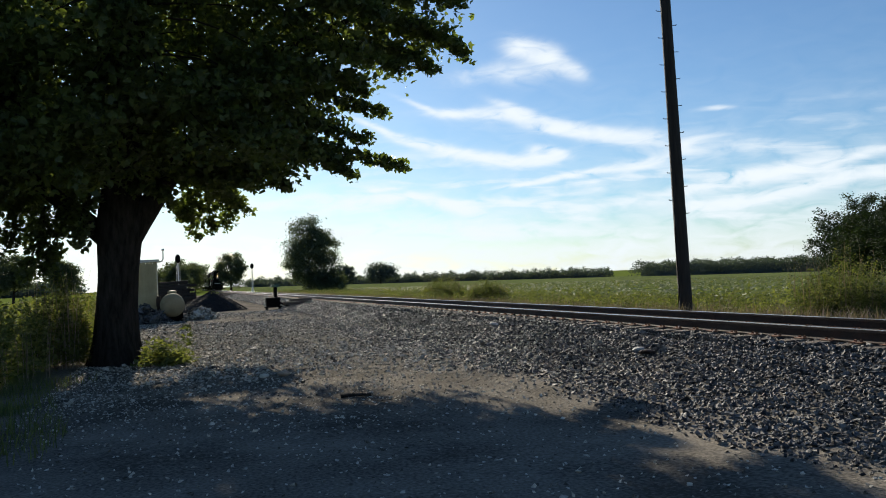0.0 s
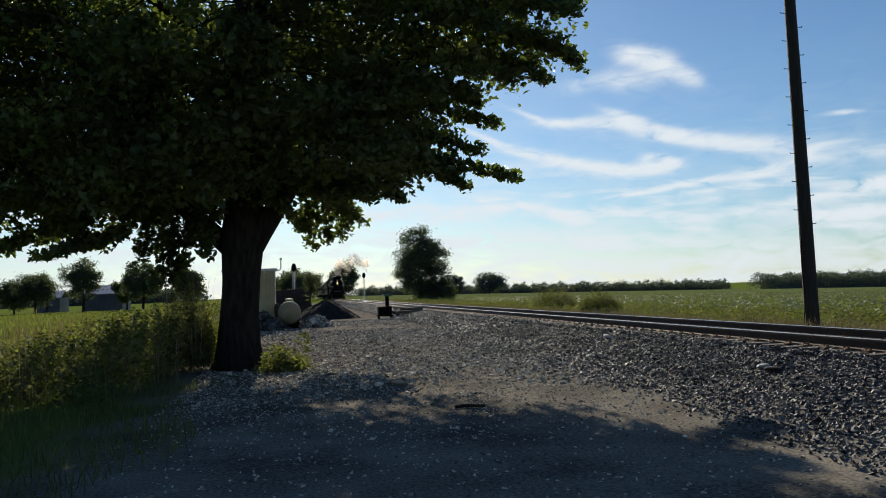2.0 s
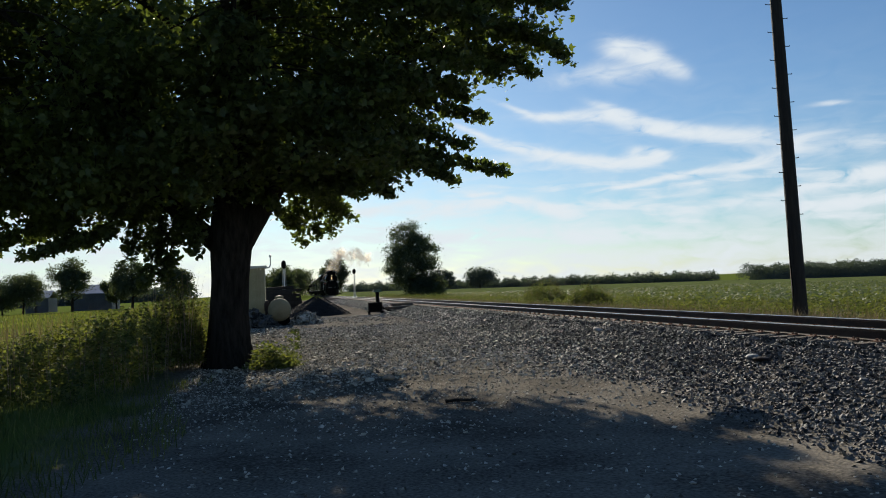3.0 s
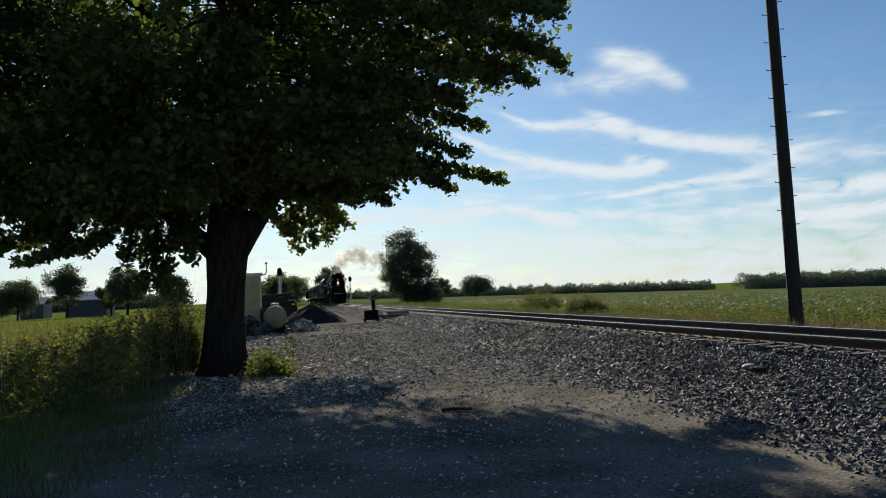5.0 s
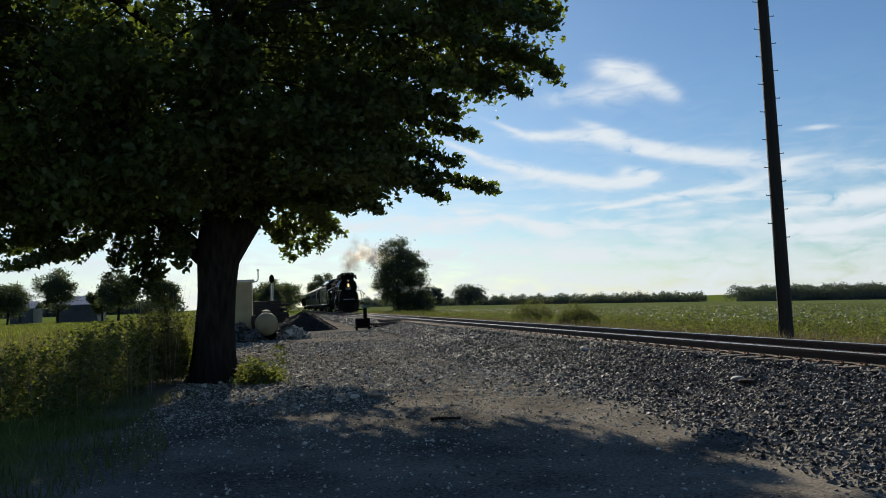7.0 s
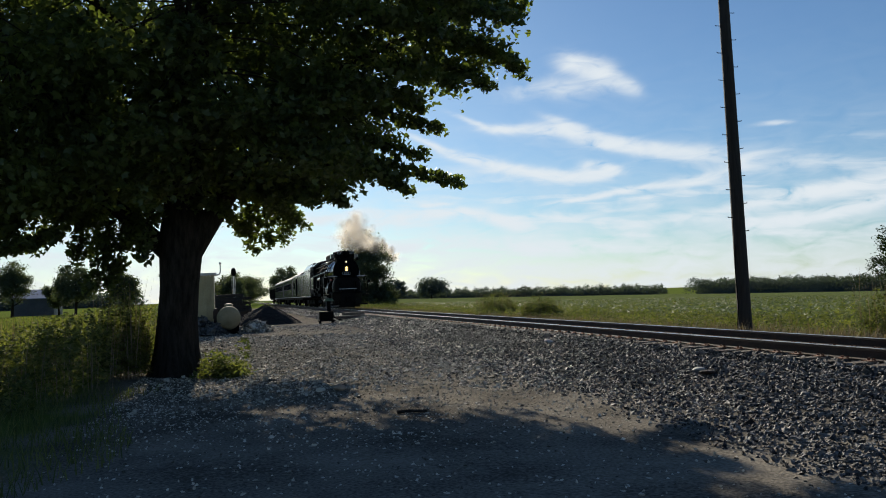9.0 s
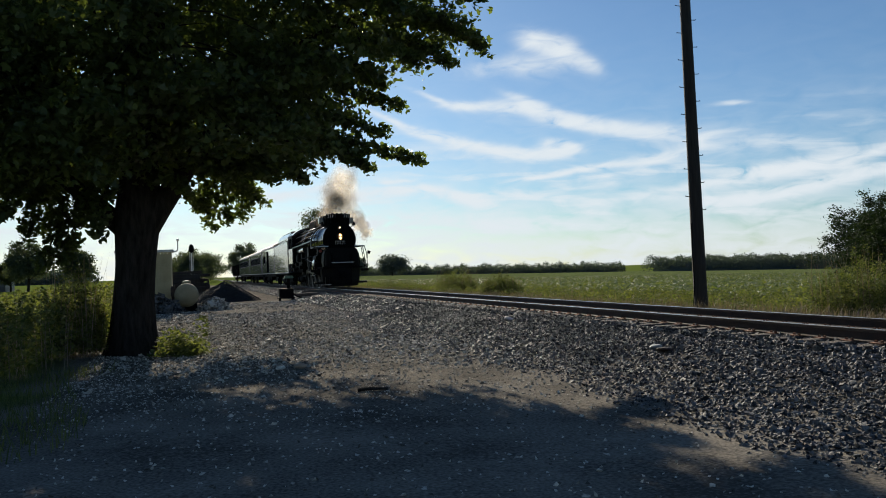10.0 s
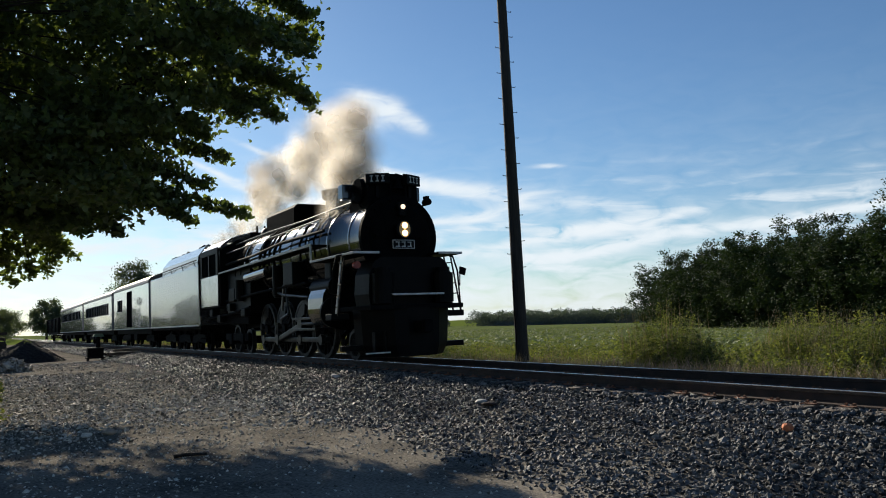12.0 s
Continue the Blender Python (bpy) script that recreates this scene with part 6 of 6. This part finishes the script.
def side_profile(w, z0, ze, zr):
    """Body outline with an arched roof."""
    pts = [(-w, z0), (w, z0), (w, ze)]
    for d in range(15, 166, 15):
        a = radians(d)
        pts.append((w * math.cos(a), ze + (zr - ze) * math.sin(a)))
    pts.append((-w, ze))
    return pts


def build_tender():
    T = thing("tender", pose(TRACK_X, NOSE_12 + 17.3, RAIL_Z), "glossy black riveted tender loaded with coal", "tender")
    n = 11.4
    bm = bmesh.new()
    box(bm, (0, n / 2, 2.4), (3.1, n, 2.6), 0.06)
    part("tank", bm, M["tender"], T)
    bm = bmesh.new()
    prism(bm, [(-1.5, 3.6), (1.5, 3.6), (1.47, 4.1), (1.15, 4.52), (-1.15, 4.52), (-1.47, 4.1)], 0.3, 8.6)
    bmesh.ops.bevel(bm, geom=[e for e in bm.edges if abs(e.verts[0].co.y - e.verts[1].co.y) < 0.01 and e.verts[0].co.y > 5], offset=0.35, segments=3, affect="EDGES")
    part("coal_bunker", bm, M["tender"], T, "raised coal bunker with sloped sides")
    bm = bmesh.new()
    box(bm, (0, n / 2, 1.05), (2.9, n, 0.16), 0.02)
    box(bm, (0, n / 2, 0.8), (0.8, n - 1, 0.4), 0.02)
    part("frame", bm, M["iron"], T)
    bm = bmesh.new()
    for s in (-1, 1):
        box(bm, (s * 1.56, n / 2, 1.12), (0.03, n, 0.05))
    part("sill_stripe", bm, M["white"], T, "thin white sill stripe")
    for s in (-1, 1):
        # columns of rivets
        ys, zs = np.meshgrid(np.linspace(0.25, n - 0.25, 24), np.linspace(1.3, 3.6, 21), indexing="ij")
        p = np.stack([np.full(ys.size, s * 1.552), ys.ravel(), zs.ravel()], 1)
        v = np.array([(0, -1, -1), (0, 1, -1), (0, 1, 1), (0, -1, 1), (s * 0.6, 0, 0)]) * 0.018
        f = np.array([(0, 1, 4), (1, 2, 4), (2, 3, 4), (3, 0, 4)])
        tagged(soup("rivets", (p[:, None] + v[None]).reshape(-1, 3), (f[None] + 5 * np.arange(len(p))[:, None, None]).reshape(-1, 3), M["tender"], T), kind="stuff")
        bm = bmesh.new()
        pipe(bm, [(s * 1.6, 0.1, 3.9), (s * 1.6, n - 0.2, 3.85)], 0.025)
        for k in range(5):
            pipe(bm, [(s * 1.6, 0.6 + k * 2.5, 3.88), (s * 1.53, 0.6 + k * 2.5, 3.65)], 0.02, 6)
        part("handrail", bm, M["iron"], T)
    for y in (2.2, 5.2, 8.6):
        truck(y, 0.46, T)
    c = rng.uniform([-1.0, 0.6, 4.42], [1.0, 8.2, 4.6], (500, 3))
    tagged(soup("coal", *stones(c, 0.2), M["blackstone"], T), "heaped black coal", kind="stuff")
    return T


def build_car(name, y, n, label, windows, door, ze, zr, paint, belt=True):
    C = thing(name, pose(TRACK_X, NOSE_12 + y, RAIL_Z), label, "railway carriage")
    w = 1.5
    bm = bmesh.new()
    box(bm, (0, n / 2, (1.1 + ze) / 2), (2 * w, n, ze - 1.1), 0.03)
    part("body", bm, paint, C)
    bm = bmesh.new()
    prism(bm, side_profile(w + 0.03, ze - 0.02, ze + 0.02, zr), -0.05, n + 0.05)
    part("roof", bm, M["coachdark"], C, "dark arched roof")
    bm = bmesh.new()
    box(bm, (0, n / 2, 0.95), (2.6, n - 0.6, 0.3), 0.03)
    for k in range(4):
        box(bm, (-0.9 if k % 2 else 0.7, n * (0.36 + 0.09 * k), 0.7), (0.7, 1.3, 0.5), 0.04)
    box(bm, (0, -0.2, 0.9), (0.3, 0.9, 0.25))
    box(bm, (0, n + 0.2, 0.9), (0.3, 0.9, 0.25))
    part("underframe", bm, M["iron"], C)
    bm = bmesh.new()
    for s in (-1, 1):
        box(bm, (s * 1.51, n / 2, 1.13), (0.03, n, 0.06))
    part("sill_stripe", bm, M["white"], C, "pale sill stripe")
    for s in (-1, 1):
        for k in range(windows):
            yy = 1.6 + (n - 3.2) * (k + 0.5) / windows
            ww = min(1.1, 0.58 * (n - 3.2) / windows)
            bm = bmesh.new()
            box(bm, (s * 1.505, yy, 2.66), (0.03, ww + 0.12, 0.86), 0.01)
            frame_ = part("window", bm, M["coachdark"], C)
            bm = bmesh.new()
            box(bm, (s * 1.523, yy, 2.66), (0.012, ww, 0.74))
            part("pane", bm, M["coachglass"], frame_)
        if door:
            bm = bmesh.new()
            box(bm, (s * 1.49, n * 0.5, 2.35), (0.06, 1.9, 2.2))
            part("door", bm, M["coachglass"], C, "dark open baggage door")
            for k in range(3):
                bm = bmesh.new()
                box(bm, (s * 1.51, n * 0.74 + k * 0.75, 2.66), (0.03, 0.4, 0.75), 0.01)
                part("window", bm, M["coachglass"], C)
        elif belt:
            bm = bmesh.new()
            box(bm, (s * 1.508, n / 2, 2.1), (0.016, n - 0.2, 0.05))
            box(bm, (s * 1.508, n / 2, 3.2), (0.016, n - 0.2, 0.05))
            part("belt_rail", bm, M["coach"], C)
    truck(2.2, 0.46, C)
    truck(n - 2.2, 0.46, C)
    for s in (0.0, n):
        bm = bmesh.new()
        box(bm, (0, s + (-0.3 if s == 0 else 0.3), 2.3), (1.1, 0.5, 2.2), 0.05)
        part("gangway", bm, M["coachdark"], C)
    return C


def build_hopper(y, n):
    C = thing("hopper_wagon", pose(TRACK_X, NOSE_12 + y, RAIL_Z), "dark rusty open hopper wagon at the train's end", "railway wagon")
    bm = bmesh.new()
    prism(bm, [(0, 1.3), (2.2, 0.9), (n - 2.2, 0.9), (n, 1.3), (n, 2.95), (0, 2.95)], -1.45, 1.45, "x")
    part("body", bm, M["iron"], C)
    for k in range(9):
        for s in (-1, 1):
            bm = bmesh.new()
            box(bm, (s * 1.49, 0.4 + (n - 0.8) * k / 8, 2.05), (0.09, 0.12, 1.7))
            part("rib", bm, M["iron"], C)
    truck(2.0, 0.46, C)
    truck(n - 2.0, 0.46, C)
    return C


loco = build_locomotive()
TRAIN = [(loco, 0.0), (build_tender(), 17.3)]
TRAIN.append((build_car("baggage_car", 29.6, 13.8, "pale-sheened baggage car with a dark side door", 0, True, 3.66, 4.25, M["coach"]), 29.6))
TRAIN.append((build_car("passenger_coach", 44.6, 18.4, "pale passenger coach with a row of dark windows", 13, False, 3.55, 4.15, M["coach"]), 44.6))
TRAIN.append((build_car("passenger_coach", 64.2, 24.0, "long pale passenger coach with dark windows", 14, False, 3.5, 4.1, M["coach"]), 64.2))
TRAIN.append((build_hopper(91.0, 20.0), 91.0))


# ---- smoke over the chimney, in soft puffs ----
def smoke_material():
    m = bpy.data.materials.new("coal_smoke")
    m.use_nodes = True
    tr = m.node_tree
    tr.nodes.clear()
    out = tr.nodes.new("ShaderNodeOutputMaterial")
    uv = tr.nodes.new("ShaderNodeUVMap")
    ln = tr.nodes.new("ShaderNodeVectorMath")
    ln.operation = "LENGTH"
    tr.links.new(uv.outputs[0], ln.inputs[0])
    co = tr.nodes.new("ShaderNodeTexCoord")
    nz = tr.nodes.new("ShaderNodeTexNoise")
    nz.inputs["Scale"].default_value, nz.inputs["Detail"].default_value = 0.9, 5
    tr.links.new(co.outputs["Object"], nz.inputs["Vector"])
    fall = math_node(tr, "MAXIMUM", math_node(tr, "SUBTRACT", 1.0, ln.outputs["Value"]), 0.0)
    soft = math_node(tr, "MULTIPLY", math_node(tr, "MULTIPLY", fall, fall), math_node(tr, "SUBTRACT", 3.0, math_node(tr, "MULTIPLY", fall, 2.0)))
    n2 = math_node(tr, "MAXIMUM", math_node(tr, "MULTIPLY_ADD", nz.outputs["Fac"], 2.2, -0.5), 0.0)
    inf = tr.nodes.new("ShaderNodeObjectInfo")
    alpha = math_node(tr, "MINIMUM", math_node(tr, "MULTIPLY", math_node(tr, "MULTIPLY", soft, n2), inf.outputs["Alpha"]), 0.9)
    d = tr.nodes.new("ShaderNodeBsdfDiffuse")
    t = tr.nodes.new("ShaderNodeBsdfTranslucent")
    for b in (d, t):
        tr.links.new(inf.outputs["Color"], b.inputs["Color"])
    mx = tr.nodes.new("ShaderNodeMixShader")
    mx.inputs[0].default_value = 0.85
    tr.links.new(d.outputs[0], mx.inputs[1])
    tr.links.new(t.outputs[0], mx.inputs[2])
    tp = tr.nodes.new("ShaderNodeBsdfTransparent")
    m2 = tr.nodes.new("ShaderNodeMixShader")
    tr.links.new(alpha, m2.inputs[0])
    tr.links.new(tp.outputs[0], m2.inputs[1])
    tr.links.new(mx.outputs[0], m2.inputs[2])
    tr.links.new(m2.outputs[0], out.inputs[0])
    return m


SMOKE = smoke_material()
PUFFS = []


def build_puff(born, rr, size, colour, dense):
    """Some soft shreds of smoke in one loose tuft, about size metres across and longer than wide."""
    bm = bmesh.new()
    uvl = bm.loops.layers.uv.new("UVMap")
    for k in range(9):
        c = Vector((rr.gauss(0, 0.16), rr.gauss(0, 0.4), rr.gauss(0, 0.16))) * size
        r = size * rr.uniform(0.4, 0.62)
        rot = Euler((rr.gauss(0, 0.3), rr.gauss(0, 0.3), rr.uniform(0, 6.3))).to_matrix()
        ring = []
        mid = bm.verts.new(c)
        for i in range(12):
            a = 2 * math.pi * i / 12
            ring.append(bm.verts.new(c + rot @ Vector((r * math.cos(a), r * math.sin(a), r * 0.18 * math.sin(2 * a)))))
        for i in range(12):
            f = bm.faces.new((mid, ring[i], ring[(i + 1) % 12]))
            for loop, q in zip(f.loops, (None, i, i + 1)):
                a = 0 if q is None else 2 * math.pi * q / 12
                loop[uvl].uv = (0, 0) if q is None else (math.cos(a), math.sin(a))
    me = bpy.data.meshes.new("smoke_puff")
    bm.to_mesh(me)
    bm.free()
    me.materials.append(SMOKE)
    ob = new("smoke_puff", me)
    ob.color = (*colour, dense)
    tagged(ob, "drifting puff of pale brown coal smoke", "smoke", "smoke of the locomotive")
    PUFFS.append((ob, born, rr.uniform(-1, 1), rr.uniform(0, 1)))


_rr = random.Random(5)
CREAM, BROWN, GREY = (0.86, 0.8, 0.7), (0.48, 0.435, 0.38), (0.24, 0.23, 0.22)
for _i in range(33):
    build_puff(-2.4 + _i * 0.36, _rr, _rr.uniform(1.6, 2.2), (GREY, BROWN, GREY, CREAM)[_i % 4], _rr.uniform(0.4, 0.55))
for _i in range(26):  # thick bursts as the engine passes
    build_puff(9.55 + _i * 0.098, _rr, _rr.uniform(1.2, 2.0), (CREAM, BROWN, GREY, CREAM, BROWN)[_i % 5], _rr.uniform(0.5, 0.75))


# ---- what moves ----
TRAIN_ROWS = [(0.0, 204.5), (1.5, 182.3), (2.5, 167.5), (4.5, 139.0), (5.5, 124.6), (6.5, 109.0), (8.0, 85.2), (9.5, 61.3), (10.5, 44.7), (11.0, 36.2), (11.5, 27.5), (12.0, NOSE_12)]


def nose_at(t):
    """Where the nose is, smoothly through the rows above; before the start at the same pace."""
    ts, ys = [r[0] for r in TRAIN_ROWS], [r[1] for r in TRAIN_ROWS]
    if t <= 0:
        return ys[0] + 15.8 * -t
    i = min(max(j for j in range(len(ts)) if ts[j] <= t), len(ts) - 2)
    h = ts[i + 1] - ts[i]

    def slope(j):
        a, b = max(j - 1, 0), min(j + 1, len(ts) - 1)
        return (ys[b] - ys[a]) / (ts[b] - ts[a])
    s = (t - ts[i]) / h
    return (2 * s ** 3 - 3 * s * s + 1) * ys[i] + (s ** 3 - 2 * s * s + s) * h * slope(i) + (3 * s * s - 2 * s ** 3) * ys[i + 1] + (s ** 3 - s * s) * h * slope(i + 1)


def puff_place(born, t, a, b):
    """A puff leaves the chimney, rises, slows and drifts off with the wind."""
    g = t - born
    y0 = nose_at(born) + 4.3
    carry = 17.0 * 0.8 * (1 - math.exp(-g / 0.8))
    rise = 2.9 * (1 - math.exp(-g / 0.55)) + 0.3 * g + 0.6 * b
    return pose(TRACK_X + 1.7 * g + 0.5 * g * g / (1 + 0.25 * g) + 0.5 * a * min(g, 2), y0 - carry + 0.7 * a * min(g, 1), RAIL_Z + 4.8 + rise, 86 + 12 * a, 15 * b, 14 * a + 3 * g)


def motions():
    steps = [i / 10 for i in range(121)]
    for ob, back in TRAIN:
        walk(ob, [(t, pose(TRACK_X, nose_at(t) + back, RAIL_Z)) for t in steps])
    home = nose_at(0)
    for ob, r, m in WHEELS:
        n = 180 if r > 0.8 else 360
        rows = []
        for i in range(n + 1):
            t = 12 * i / n
            rows.append((t, m @ Matrix.Rotation((home - nose_at(t)) / r, 4, "X")))
        walk(ob, rows)
    for ob, x, y, r, q in RODS:
        rows = []
        for i in range(181):
            t = 12 * i / 180
            a = q + (home - nose_at(t)) / r
            tilt = 0.0 if abs(x) < 1.1 else math.atan2(math.sin(a) * 0.4 - (1.02 - r), 2.4)
            rows.append((t, Matrix.Translation((x, y + 0.4 * math.cos(a), r + 0.4 * math.sin(a))) @ Matrix.Rotation(tilt, 4, "X")))
        walk(ob, rows)
    for ob, born, a, b in PUFFS:
        rows = []
        for t in [i / 5 for i in range(61)]:
            if t < born:
                rows.append((t, pose(TRACK_X, nose_at(t) + 8.0, RAIL_Z + 3.2)))
            else:
                rows.append((t, puff_place(born, t, a, b)))
        walk(ob, rows)


motions()
